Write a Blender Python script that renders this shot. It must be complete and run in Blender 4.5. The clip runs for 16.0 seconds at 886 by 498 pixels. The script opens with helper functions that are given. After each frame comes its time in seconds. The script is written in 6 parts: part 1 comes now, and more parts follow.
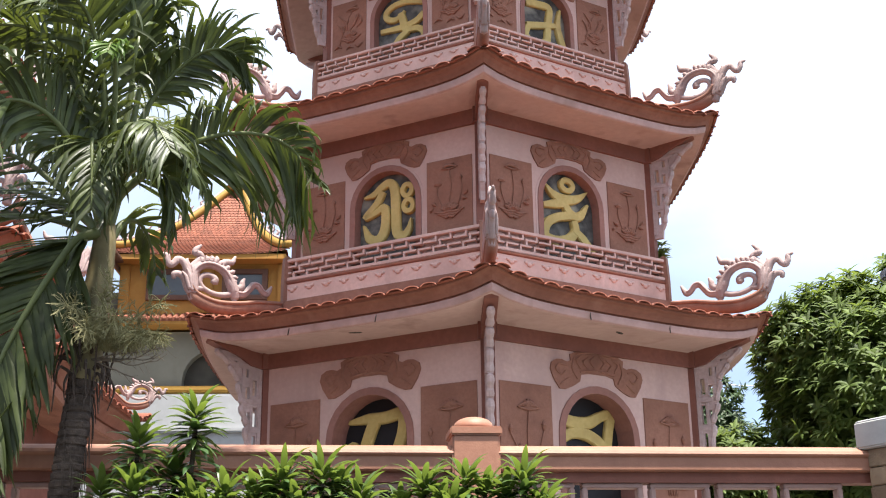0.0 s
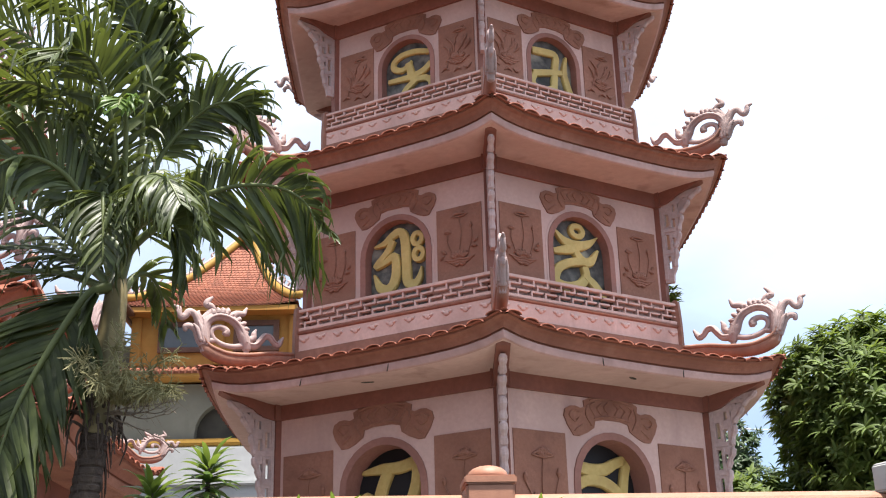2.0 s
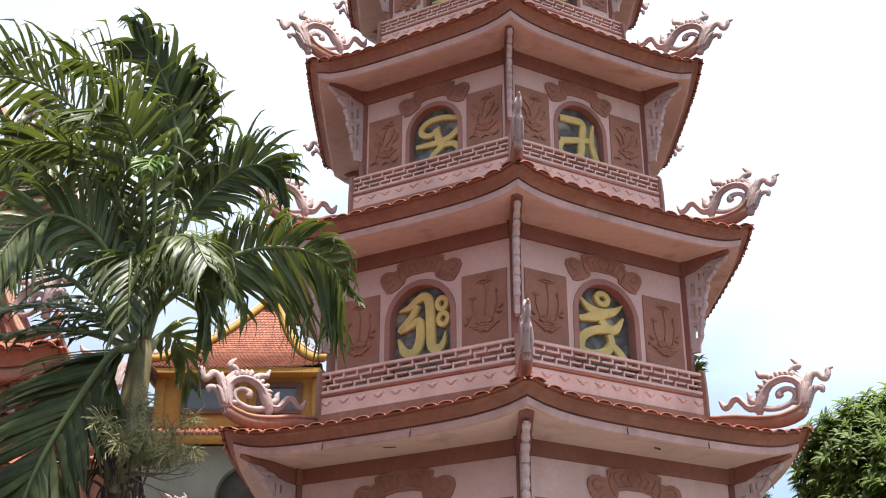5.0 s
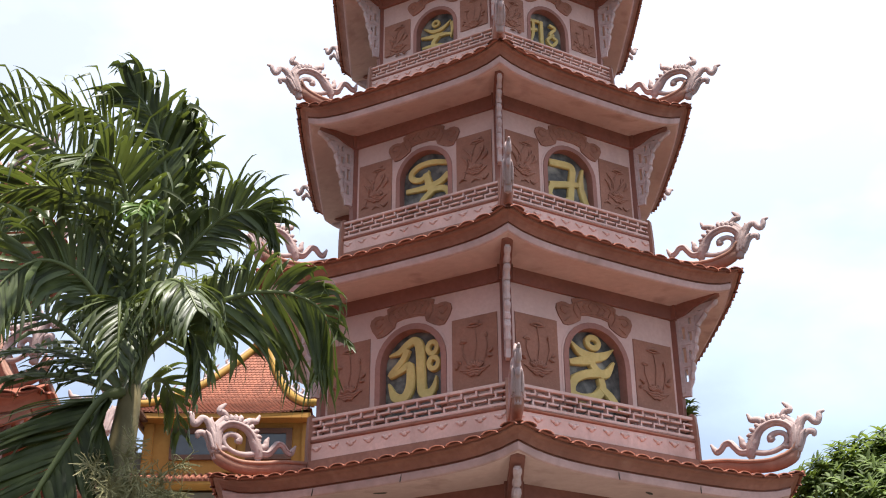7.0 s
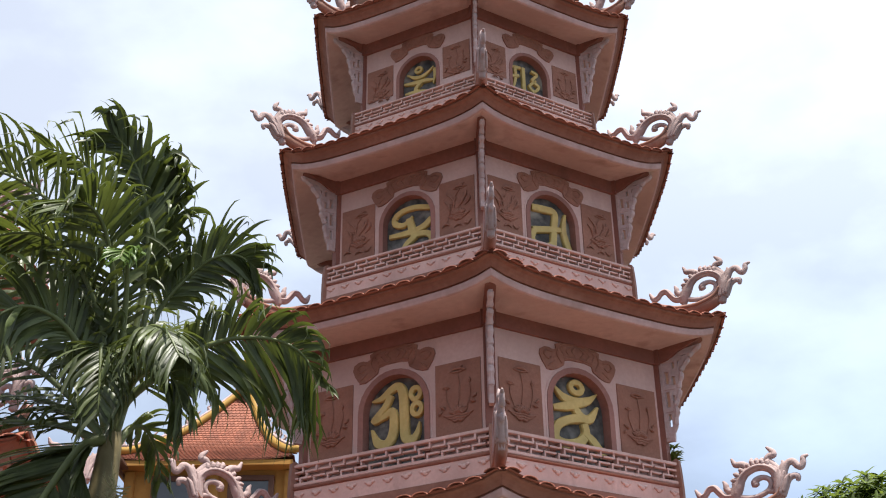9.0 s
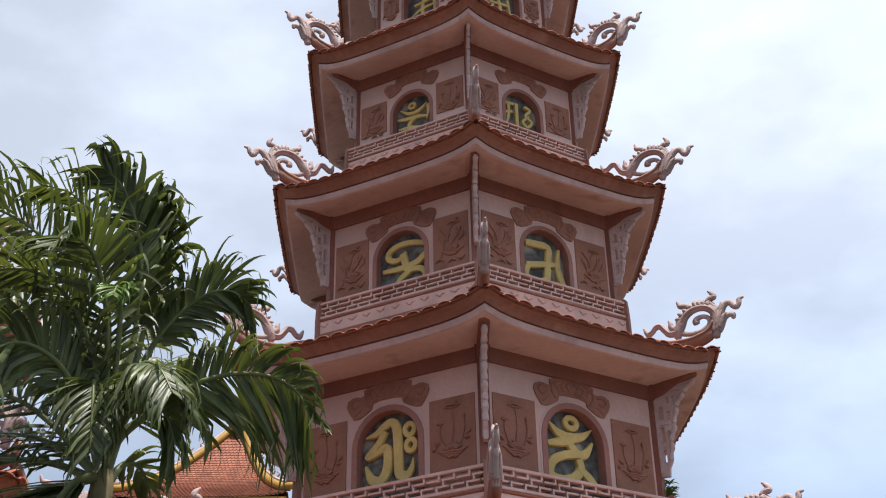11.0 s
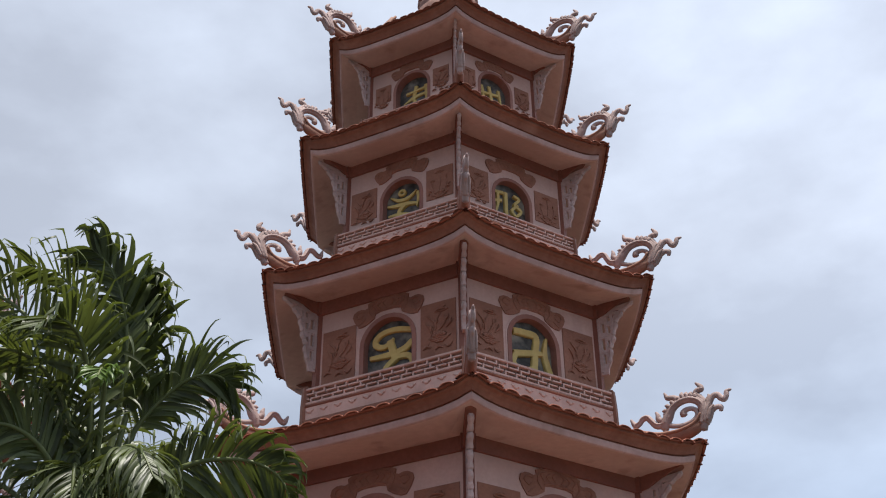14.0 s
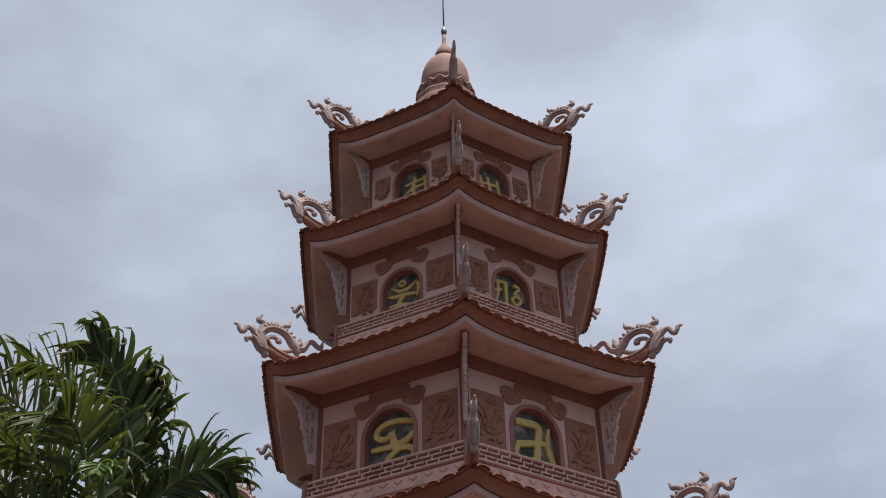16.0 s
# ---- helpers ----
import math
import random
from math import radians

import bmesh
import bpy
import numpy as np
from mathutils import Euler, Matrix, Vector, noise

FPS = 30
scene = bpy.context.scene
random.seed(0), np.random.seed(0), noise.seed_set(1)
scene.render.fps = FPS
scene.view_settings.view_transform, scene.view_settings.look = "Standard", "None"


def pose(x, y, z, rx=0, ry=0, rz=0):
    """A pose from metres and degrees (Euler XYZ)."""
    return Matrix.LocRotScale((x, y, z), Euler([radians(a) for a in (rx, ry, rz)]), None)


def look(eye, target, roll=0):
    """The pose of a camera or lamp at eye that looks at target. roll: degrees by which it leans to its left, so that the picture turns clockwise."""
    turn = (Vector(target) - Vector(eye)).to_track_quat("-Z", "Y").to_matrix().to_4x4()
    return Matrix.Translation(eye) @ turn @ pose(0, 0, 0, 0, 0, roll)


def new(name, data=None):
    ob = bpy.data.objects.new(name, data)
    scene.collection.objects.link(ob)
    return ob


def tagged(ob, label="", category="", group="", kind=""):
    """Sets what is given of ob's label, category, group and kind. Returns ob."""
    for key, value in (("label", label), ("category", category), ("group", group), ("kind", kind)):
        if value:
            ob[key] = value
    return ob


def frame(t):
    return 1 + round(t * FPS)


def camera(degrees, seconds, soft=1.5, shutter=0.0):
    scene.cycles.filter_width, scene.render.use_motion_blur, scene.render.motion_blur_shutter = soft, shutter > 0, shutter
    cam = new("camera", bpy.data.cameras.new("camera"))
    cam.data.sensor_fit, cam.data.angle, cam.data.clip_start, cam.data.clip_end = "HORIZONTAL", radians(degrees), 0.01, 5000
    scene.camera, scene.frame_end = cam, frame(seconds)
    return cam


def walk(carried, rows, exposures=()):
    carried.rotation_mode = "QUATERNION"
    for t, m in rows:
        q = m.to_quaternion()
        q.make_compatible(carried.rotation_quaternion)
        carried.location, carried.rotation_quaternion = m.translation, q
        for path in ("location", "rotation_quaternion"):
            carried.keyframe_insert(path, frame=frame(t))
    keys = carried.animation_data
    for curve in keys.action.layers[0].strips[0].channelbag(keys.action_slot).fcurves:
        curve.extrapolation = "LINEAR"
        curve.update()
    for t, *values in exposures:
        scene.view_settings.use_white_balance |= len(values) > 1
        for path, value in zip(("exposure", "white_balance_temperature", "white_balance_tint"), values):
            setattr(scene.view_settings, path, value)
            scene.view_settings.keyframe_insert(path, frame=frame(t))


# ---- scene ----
cam = camera(40.085, 16.0, soft=1.1)
EYE = (0.0, 0.0, 1.6)
# seconds, yaw, pitch, roll: the camera stands and tilts slowly up the tower
PATH = [
    (0.0, 1.544, 18.454, 0.622),
    (0.5, 1.575, 19.273, 0.609),
    (1.0, 1.874, 19.935, 1.234),
    (1.5, 2.001, 20.325, 1.420),
    (2.0, 2.343, 20.731, 1.376),
    (2.5, 2.548, 21.085, 1.018),
    (3.0, 2.891, 21.593, 0.661),
    (3.5, 3.116, 22.157, 0.223),
    (4.0, 3.195, 22.765, 0.022),
    (6.5, 2.836, 25.309, 0.351),
    (7.0, 2.722, 25.893, 0.367),
    (7.5, 2.332, 26.409, 0.074),
    (8.0, 2.046, 26.914, 0.275),
    (8.5, 1.966, 27.495, 0.474),
    (9.0, 2.060, 28.012, 0.828),
    (11.5, 1.829, 30.057, 1.126),
    (12.0, 1.709, 30.458, 1.130),
    (12.5, 1.420, 30.958, 0.759),
    (13.0, 1.136, 31.746, 0.470),
    (13.5, 0.972, 32.760, 0.418),
    (14.0, 0.886, 33.766, 0.555),
    (14.5, 0.882, 34.798, 0.603),
    (15.0, 0.952, 35.972, 0.734),
    (15.5, 1.131, 36.919, 1.020),
    (16.0, 1.279, 38.016, 1.090),
]
EXPOSURE = [(0.0, 1.56), (2.0, 1.48), (4.0, 1.50), (9.0, 1.04), (12.5, 0.69), (14.0, 0.51), (16.0, 0.14)]
walk(cam, [(t, pose(*EYE, 90 + p, r, w)) for t, w, p, r in PATH], EXPOSURE)

# ---------------------------------------------------------------- light
SUN_ELEVATION, SUN_AZIMUTH = 74.0, 145.0      # degrees; azimuth clockwise from +y
world = bpy.data.worlds.new("sky")
scene.world = world
world.use_nodes = True
wn, wl = world.node_tree.nodes, world.node_tree.links
wn.clear()
w_out = wn.new("ShaderNodeOutputWorld")
w_bg = wn.new("ShaderNodeBackground")
w_sky = wn.new("ShaderNodeTexSky")
w_sky.sky_type = "NISHITA"
w_sky.sun_disc = False
w_sky.sun_elevation = radians(SUN_ELEVATION)
w_sky.sun_rotation = radians(SUN_AZIMUTH)
w_sky.air_density, w_sky.dust_density = 1.0, 2.0
w_co = wn.new("ShaderNodeTexCoord")
w_map = wn.new("ShaderNodeMapping")
w_map.inputs["Scale"].default_value = (1.0, 1.0, 1.9)
w_map.inputs["Rotation"].default_value = (0.0, 0.25, 0.4)
w_n1 = wn.new("ShaderNodeTexNoise")
w_n1.inputs["Scale"].default_value, w_n1.inputs["Detail"].default_value = 4.2, 9.0
w_n1.inputs["Roughness"].default_value = 0.52
w_r1 = wn.new("ShaderNodeValToRGB")
w_r1.color_ramp.elements[0].position, w_r1.color_ramp.elements[0].color = 0.40, (0, 0, 0, 1)
w_r1.color_ramp.elements[1].position, w_r1.color_ramp.elements[1].color = 0.66, (1, 1, 1, 1)
w_cloud = wn.new("ShaderNodeMixRGB")          # dull and bright parts of the cloud sheet
w_cloud.inputs[1].default_value = (6.15, 6.75, 8.05, 1)
w_cloud.inputs[2].default_value = (8.35, 9.25, 10.95, 1)
w_mix = wn.new("ShaderNodeMixRGB")            # cloud sheet over the clear sky
w_mix.inputs[0].default_value = 0.88
wl.new(w_co.outputs["Generated"], w_map.inputs["Vector"])
wl.new(w_map.outputs["Vector"], w_n1.inputs["Vector"])
wl.new(w_n1.outputs["Fac"], w_r1.inputs["Fac"])
wl.new(w_r1.outputs["Color"], w_cloud.inputs[0])
wl.new(w_sky.outputs["Color"], w_mix.inputs[1])
wl.new(w_cloud.outputs["Color"], w_mix.inputs[2])
w_sep = wn.new("ShaderNodeSeparateXYZ")        # thinner, bluer cloud low over the horizon
w_low = wn.new("ShaderNodeMapRange")
w_low.inputs["From Min"].default_value, w_low.inputs["From Max"].default_value = 0.54, 0.18
w_tint = wn.new("ShaderNodeMixRGB")
w_tint.blend_type = "MULTIPLY"
w_tint.inputs[2].default_value = (0.44, 0.54, 0.65, 1)
wl.new(w_co.outputs["Generated"], w_sep.inputs[0])
wl.new(w_sep.outputs["Z"], w_low.inputs["Value"])
wl.new(w_low.outputs["Result"], w_tint.inputs[0])
wl.new(w_mix.outputs["Color"], w_tint.inputs[1])
w_side = wn.new("ShaderNodeMath")              # the cloud sheet thins out towards the sun's side
w_side.operation = "MULTIPLY_ADD"
w_side.inputs[1].default_value, w_side.inputs[2].default_value = 0.30, 1.0
w_thin = wn.new("ShaderNodeMixRGB")
w_thin.blend_type = "MULTIPLY"
w_thin.inputs[0].default_value = 1.0
wl.new(w_sep.outputs["X"], w_side.inputs[0])
wl.new(w_tint.outputs["Color"], w_thin.inputs[1])
wl.new(w_side.outputs[0], w_thin.inputs[2])
wl.new(w_thin.outputs["Color"], w_bg.inputs["Color"])
w_bg.inputs["Strength"].default_value = 0.072
wl.new(w_bg.outputs["Background"], w_out.inputs["Surface"])

sun_data = bpy.data.lights.new("sun", "SUN")
sun_data.energy, sun_data.angle, sun_data.color = 5.0, radians(2.5), (1.0, 0.95, 0.88)
sun = new("sun", sun_data)
_e, _a = radians(SUN_ELEVATION), radians(SUN_AZIMUTH)
SUN_DIR = Vector((math.sin(_a) * math.cos(_e), math.cos(_a) * math.cos(_e), math.sin(_e)))
sun.matrix_world = look(SUN_DIR * 60, (0, 0, 0))


# ---------------------------------------------------------------- materials
def material(name, light, dark, stain=None, rough=0.8, grain=14.0, blotch=1.3, bump=0.25, streak=0.0, vary=0.0,
             stain_at=0.58, island=False, spec=0.3, metal=0.0, coarse=0.0):
    """Painted plaster, stone, tile or leaf: two tones at two scales, stains, fine relief."""
    m = bpy.data.materials.new(name)
    m.use_nodes = True
    n, l = m.node_tree.nodes, m.node_tree.links
    b = n["Principled BSDF"]
    b.inputs["Roughness"].default_value = rough
    b.inputs["Metallic"].default_value = metal
    b.inputs["Specular IOR Level"].default_value = spec
    g = n.new("ShaderNodeNewGeometry")

    def noise_at(scale, detail, stretch=None):
        t = n.new("ShaderNodeTexNoise")
        t.inputs["Scale"].default_value, t.inputs["Detail"].default_value = scale, detail
        src = g.outputs["Position"]
        if stretch:
            mp = n.new("ShaderNodeMapping")
            mp.inputs["Scale"].default_value = stretch
            l.new(src, mp.inputs["Vector"])
            src = mp.outputs["Vector"]
        l.new(src, t.inputs["Vector"])
        return t.outputs["Fac"]

    def ramp(fac, a, z):
        r = n.new("ShaderNodeMapRange")
        r.inputs["From Min"].default_value, r.inputs["From Max"].default_value = a, z
        l.new(fac, r.inputs["Value"])
        return r.outputs["Result"]

    def blend(fac, one, two, kind="MIX"):
        x = n.new("ShaderNodeMixRGB")
        x.blend_type = kind
        for sock, v in ((x.inputs[0], fac), (x.inputs[1], one), (x.inputs[2], two)):
            if isinstance(v, float):
                sock.default_value = v
            elif isinstance(v, tuple):
                sock.default_value = (*v, 1)
            else:
                l.new(v, sock)
        return x.outputs["Color"]

    fine = noise_at(grain, 5.0)
    colour = blend(ramp(fine, 0.3, 0.7), dark, light)
    big = noise_at(blotch, 4.0)
    colour = blend(ramp(big, 0.35, 0.8), colour, tuple(0.78 * c for c in dark))
    if stain:
        st = noise_at(2.3, 6.0, (1.0, 1.0, 0.22) if streak else None)
        f = ramp(st, stain_at, stain_at + 0.2)
        if streak:
            mu = n.new("ShaderNodeMath")
            mu.operation = "MULTIPLY"
            mu.inputs[1].default_value = streak
            l.new(f, mu.inputs[0])
            f = mu.outputs[0]
        colour = blend(f, colour, stain)
    if vary:
        rnd = g.outputs["Random Per Island"]
        if not island:
            oi = n.new("ShaderNodeObjectInfo")
            rnd = oi.outputs["Random"]
        hs = n.new("ShaderNodeHueSaturation")
        r = n.new("ShaderNodeMapRange")
        r.inputs["To Min"].default_value, r.inputs["To Max"].default_value = 1.0 - vary, 1.0 + vary
        l.new(rnd, r.inputs["Value"])
        l.new(r.outputs["Result"], hs.inputs["Value"])
        l.new(colour, hs.inputs["Color"])
        colour = hs.outputs["Color"]
    l.new(colour, b.inputs["Base Color"])
    if bump:
        bp = n.new("ShaderNodeBump")
        bp.inputs["Strength"].default_value, bp.inputs["Distance"].default_value = bump, 0.01
        hgt = noise_at(grain * 4, 4.0)
        if coarse:
            ad = n.new("ShaderNodeMath")
            ad.operation = "MULTIPLY_ADD"
            ad.inputs[1].default_value = coarse
            l.new(noise_at(grain * 0.6, 5.0), ad.inputs[0])
            l.new(hgt, ad.inputs[2])
            hgt = ad.outputs[0]
        l.new(hgt, bp.inputs["Height"])
        l.new(bp.outputs["Normal"], b.inputs["Normal"])
    return m


def leaf_material(name, light, dark, rough=0.38, through_light=0.28, vary=0.35, glow=(0.16, 0.22, 0.03), spec=0.32):
    m = material(name, light, dark, None, rough, 9.0, 2.0, 0.12, vary=vary, island=True, spec=spec)
    n, l = m.node_tree.nodes, m.node_tree.links
    tr = n.new("ShaderNodeBsdfTranslucent")
    tr.inputs["Color"].default_value = (*glow, 1)
    mx = n.new("ShaderNodeMixShader")
    mx.inputs[0].default_value = through_light
    l.new(n["Principled BSDF"].outputs[0], mx.inputs[1])
    l.new(tr.outputs[0], mx.inputs[2])
    l.new(mx.outputs[0], n["Material Output"].inputs["Surface"])
    return m


PINK = material("pink_plaster", (0.612, 0.414, 0.356), (0.550, 0.364, 0.314), (0.325, 0.205, 0.178), 0.82, 18, 0.9, 0.2, streak=0.45)
PINK_TRIM = material("pale_pink_trim", (0.668, 0.472, 0.408), (0.585, 0.404, 0.346), (0.266, 0.169, 0.139), 0.8, 24, 1.6, 0.25, streak=0.6, stain_at=0.55)
SOFFIT = material("soffit_plaster", (0.600, 0.432, 0.378), (0.530, 0.372, 0.322), (0.36, 0.235, 0.195), 0.85, 10, 0.8, 0.25, stain_at=0.57)
FASCIA = material("soffit_edge_plaster", (0.567, 0.367, 0.330), (0.476, 0.302, 0.267), (0.274, 0.161, 0.129), 0.85, 14, 1.8, 0.3, streak=0.6, stain_at=0.55)
BROWN = material("brown_paint", (0.262, 0.104, 0.074), (0.212, 0.082, 0.058), (0.124, 0.051, 0.037), 0.72, 16, 1.1, 0.25, streak=0.5)
COVE = material("brown_weathered_moulding", (0.310, 0.132, 0.086), (0.228, 0.088, 0.056), (0.39, 0.215, 0.155), 0.75, 12, 1.5, 0.35, streak=0.5, stain_at=0.58)
SIENNA = material("sienna_relief_plaster", (0.338, 0.160, 0.108), (0.278, 0.126, 0.083), (0.188, 0.082, 0.056), 0.85, 26, 2.0, 0.6, coarse=1.5)
TILE = material("terracotta_tile", (0.255, 0.080, 0.044), (0.182, 0.053, 0.030), (0.085, 0.033, 0.022), 0.75, 22, 2.2, 0.3, vary=0.22, stain_at=0.6)
TILE_JOINED = material("terracotta_tile_field", (0.262, 0.086, 0.049), (0.188, 0.058, 0.034), (0.090, 0.035, 0.025), 0.75, 22, 2.2, 0.3, vary=0.22, island=True, stain_at=0.62)
RIDGE = material("rose_brown_ridge", (0.315, 0.165, 0.115), (0.235, 0.115, 0.080), (0.12, 0.06, 0.045), 0.75, 14, 1.6, 0.35, streak=0.6)
STUCCO = material("pale_rose_stucco", (0.440, 0.330, 0.312), (0.335, 0.245, 0.230), (0.175, 0.120, 0.105), 0.78, 16, 2.4, 0.5, stain_at=0.52, streak=0.6)
BRACKET = material("pale_bracket_stucco", (0.56, 0.425, 0.40), (0.44, 0.325, 0.30), (0.22, 0.15, 0.13), 0.8, 20, 2.4, 0.4, stain_at=0.54, streak=0.6)
NICHE_FRAME = material("rose_brown_niche_paint", (0.345, 0.165, 0.128), (0.285, 0.130, 0.100), (0.16, 0.075, 0.058), 0.75, 18, 1.3, 0.3, streak=0.4)
FINIAL = material("rose_brown_stucco", (0.350, 0.200, 0.160), (0.285, 0.155, 0.123), (0.165, 0.09, 0.072), 0.75, 16, 2.4, 0.4, stain_at=0.6, streak=0.5)
YELLOW = material("yellow_relief_paint", (0.637, 0.479, 0.176), (0.552, 0.396, 0.130), (0.361, 0.245, 0.091), 0.6, 18, 3.0, 0.25, stain_at=0.62)
NICHE = material("mottled_slate_niche", (0.215, 0.200, 0.178), (0.034, 0.031, 0.028), (0.350, 0.320, 0.250), 0.7, 7, 3.0, 0.5, stain_at=0.55, coarse=1.5)
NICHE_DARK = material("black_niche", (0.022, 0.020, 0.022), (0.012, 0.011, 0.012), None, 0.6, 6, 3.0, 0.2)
RAILING = material("terracotta_painted_concrete", (0.365, 0.172, 0.108), (0.300, 0.136, 0.084), (0.175, 0.080, 0.052), 0.55, 20, 1.6, 0.15, streak=0.4, spec=0.35)
RAIL_PINK = material("pinkish_baluster_paint", (0.425, 0.281, 0.246), (0.357, 0.230, 0.196), (0.212, 0.128, 0.102), 0.75, 20, 1.6, 0.3, streak=0.4)
STONE = material("sandstone_blocks", (0.375, 0.265, 0.165), (0.25, 0.17, 0.11), (0.15, 0.125, 0.10), 0.85, 16, 4.0, 0.6, vary=0.3, coarse=1.5)
CEMENT = material("pale_cement_cap", (0.42, 0.415, 0.40), (0.36, 0.355, 0.34), (0.22, 0.21, 0.19), 0.85, 9, 2.0, 0.15, streak=0.4)
PAVING = material("pale_paving", (0.200, 0.185, 0.165), (0.165, 0.152, 0.136), (0.24, 0.22, 0.19), 0.9, 5, 0.4, 0.3)
GROUND = material("asphalt_ground", (0.095, 0.092, 0.086), (0.070, 0.068, 0.063), (0.05, 0.05, 0.045), 0.9, 5, 0.3, 0.3)
TEMPLE_YELLOW = material("golden_yellow_paint", (0.332, 0.191, 0.035), (0.287, 0.162, 0.029), (0.217, 0.122, 0.032), 0.7, 6, 0.7, 0.2, streak=0.4)
TEMPLE_OCHRE = material("ochre_wall", (0.400, 0.198, 0.045), (0.345, 0.165, 0.036), (0.280, 0.140, 0.040), 0.8, 6, 0.6, 0.2, streak=0.4)
TEMPLE_CREAM = material("cream_wall", (0.205, 0.190, 0.146), (0.178, 0.164, 0.124), (0.125, 0.113, 0.082), 0.85, 4, 0.5, 0.2, streak=0.5)
WHITE = material("white_wall", (0.375, 0.375, 0.371), (0.330, 0.330, 0.326), (0.240, 0.232, 0.217), 0.8, 5, 0.5, 0.2, streak=0.4)
TEMPLE_TILE = material("orange_roof_tile", (0.255, 0.090, 0.050), (0.198, 0.064, 0.036), (0.105, 0.042, 0.027), 0.7, 8, 1.2, 0.2, vary=0.2, island=True, stain_at=0.64)
WOOD_DARK = material("dark_brown_frame", (0.16, 0.075, 0.045), (0.11, 0.05, 0.03), None, 0.6, 20, 2, 0.2)
GLASS = material("dull_window_glass", (0.090, 0.097, 0.095), (0.068, 0.071, 0.072), None, 0.25, 3, 1, 0.0, spec=0.6)
VOID = material("shaded_interior", (0.085, 0.076, 0.056), (0.060, 0.051, 0.040), None, 0.9, 3, 1, 0.0)
METAL = material("grey_metal", (0.20, 0.20, 0.21), (0.14, 0.14, 0.15), None, 0.45, 20, 3, 0.1, metal=0.8)
BARK = material("fibrous_palm_bark", (0.115, 0.085, 0.065), (0.050, 0.036, 0.028), (0.20, 0.16, 0.12), 0.95, 30, 6.0, 0.9, coarse=2.5)
SHAFT = material("palm_crownshaft", (0.250, 0.205, 0.105), (0.165, 0.135, 0.062), (0.08, 0.06, 0.035), 0.6, 10, 4.0, 0.3, streak=0.9)
STALK = material("palm_fruit_stalk", (0.285, 0.262, 0.125), (0.205, 0.188, 0.085), None, 0.7, 30, 6.0, 0.1)
BARK_DRY = material("dry_twig", (0.20, 0.16, 0.12), (0.13, 0.10, 0.07), None, 0.8, 30, 6.0, 0.1)
PETIOLE = material("palm_petiole", (0.13, 0.15, 0.055), (0.09, 0.11, 0.035), None, 0.45, 20, 4.0, 0.1)
TRUNK = material("tree_bark", (0.12, 0.095, 0.07), (0.06, 0.048, 0.036), None, 0.95, 20, 4.0, 0.8, coarse=1.5)
PALM_LEAF = leaf_material("palm_leaf", (0.096, 0.118, 0.040), (0.040, 0.054, 0.018), 0.42, 0.24, 0.55, (0.140, 0.175, 0.026), 0.32)
OLD_LEAF = leaf_material("old_palm_leaf", (0.062, 0.076, 0.024), (0.028, 0.037, 0.012), 0.50, 0.20, 0.4, (0.095, 0.125, 0.02), 0.22)
PALM_SPEAR = leaf_material("young_palm_leaf", (0.096, 0.161, 0.030), (0.066, 0.118, 0.021), 0.4, 0.3, 0.2, (0.150, 0.211, 0.030))
SHRUB_LEAF = leaf_material("dracaena_leaf", (0.108, 0.172, 0.036), (0.048, 0.090, 0.019), 0.40, 0.27, 0.45, (0.235, 0.325, 0.048))
SHRUB_DARK = leaf_material("old_dracaena_leaf", (0.077, 0.147, 0.046), (0.042, 0.087, 0.029), 0.4, 0.22, 0.3, (0.140, 0.224, 0.039))
TREE_LEAF = leaf_material("mango_leaf", (0.135, 0.185, 0.045), (0.070, 0.106, 0.026), 0.62, 0.34, 0.5, (0.230, 0.300, 0.050))
DARK_LEAF = leaf_material("far_tree_leaf", (0.05, 0.085, 0.028), (0.03, 0.055, 0.018), 0.5, 0.2, 0.3, (0.08, 0.12, 0.03))


# ---------------------------------------------------------------- mesh tools
def finish(name, bm, mat, smooth=False):
    me = bpy.data.meshes.new(name)
    bmesh.ops.recalc_face_normals(bm, faces=bm.faces)
    bm.to_mesh(me)
    bm.free()
    if smooth:
        me.polygons.foreach_set("use_smooth", [True] * len(me.polygons))
    me.materials.append(mat)
    return me


def hang(name, me, parent, m=None, label=""):
    ob = new(name, me)
    ob.parent = parent
    if m is not None:
        ob.matrix_basis = m
    return tagged(ob, label) if label else ob


def part(name, bm, mat, parent, label="", m=None, smooth=False):
    return hang(name, finish(name, bm, mat, smooth), parent, m, label)


def thing(name, label, category, m=None, group=""):
    ob = new(name)
    if m is not None:
        ob.matrix_basis = m
    return tagged(ob, label, category, group)


def box(bm, x0, x1, y0, y1, z0, z1):
    v = [bm.verts.new((x, y, z)) for z in (z0, z1) for x, y in ((x0, y0), (x1, y0), (x1, y1), (x0, y1))]
    for f in ((3, 2, 1, 0), (4, 5, 6, 7), (0, 1, 5, 4), (1, 2, 6, 5), (2, 3, 7, 6), (3, 0, 4, 7)):
        bm.faces.new([v[i] for i in f])
    return v


def soft_box(bm, x0, x1, y0, y1, z0, z1, r=0.015):
    b2 = bmesh.new()
    box(b2, x0, x1, y0, y1, z0, z1)
    bmesh.ops.bevel(b2, geom=b2.edges, offset=r, segments=2, affect="EDGES")
    merge(bm, b2)


def merge(bm, other, m=None):
    if m is not None:
        other.transform(m)
    tmp = bpy.data.meshes.new("tmp")
    other.to_mesh(tmp)
    other.free()
    bm.from_mesh(tmp)
    bpy.data.meshes.remove(tmp)


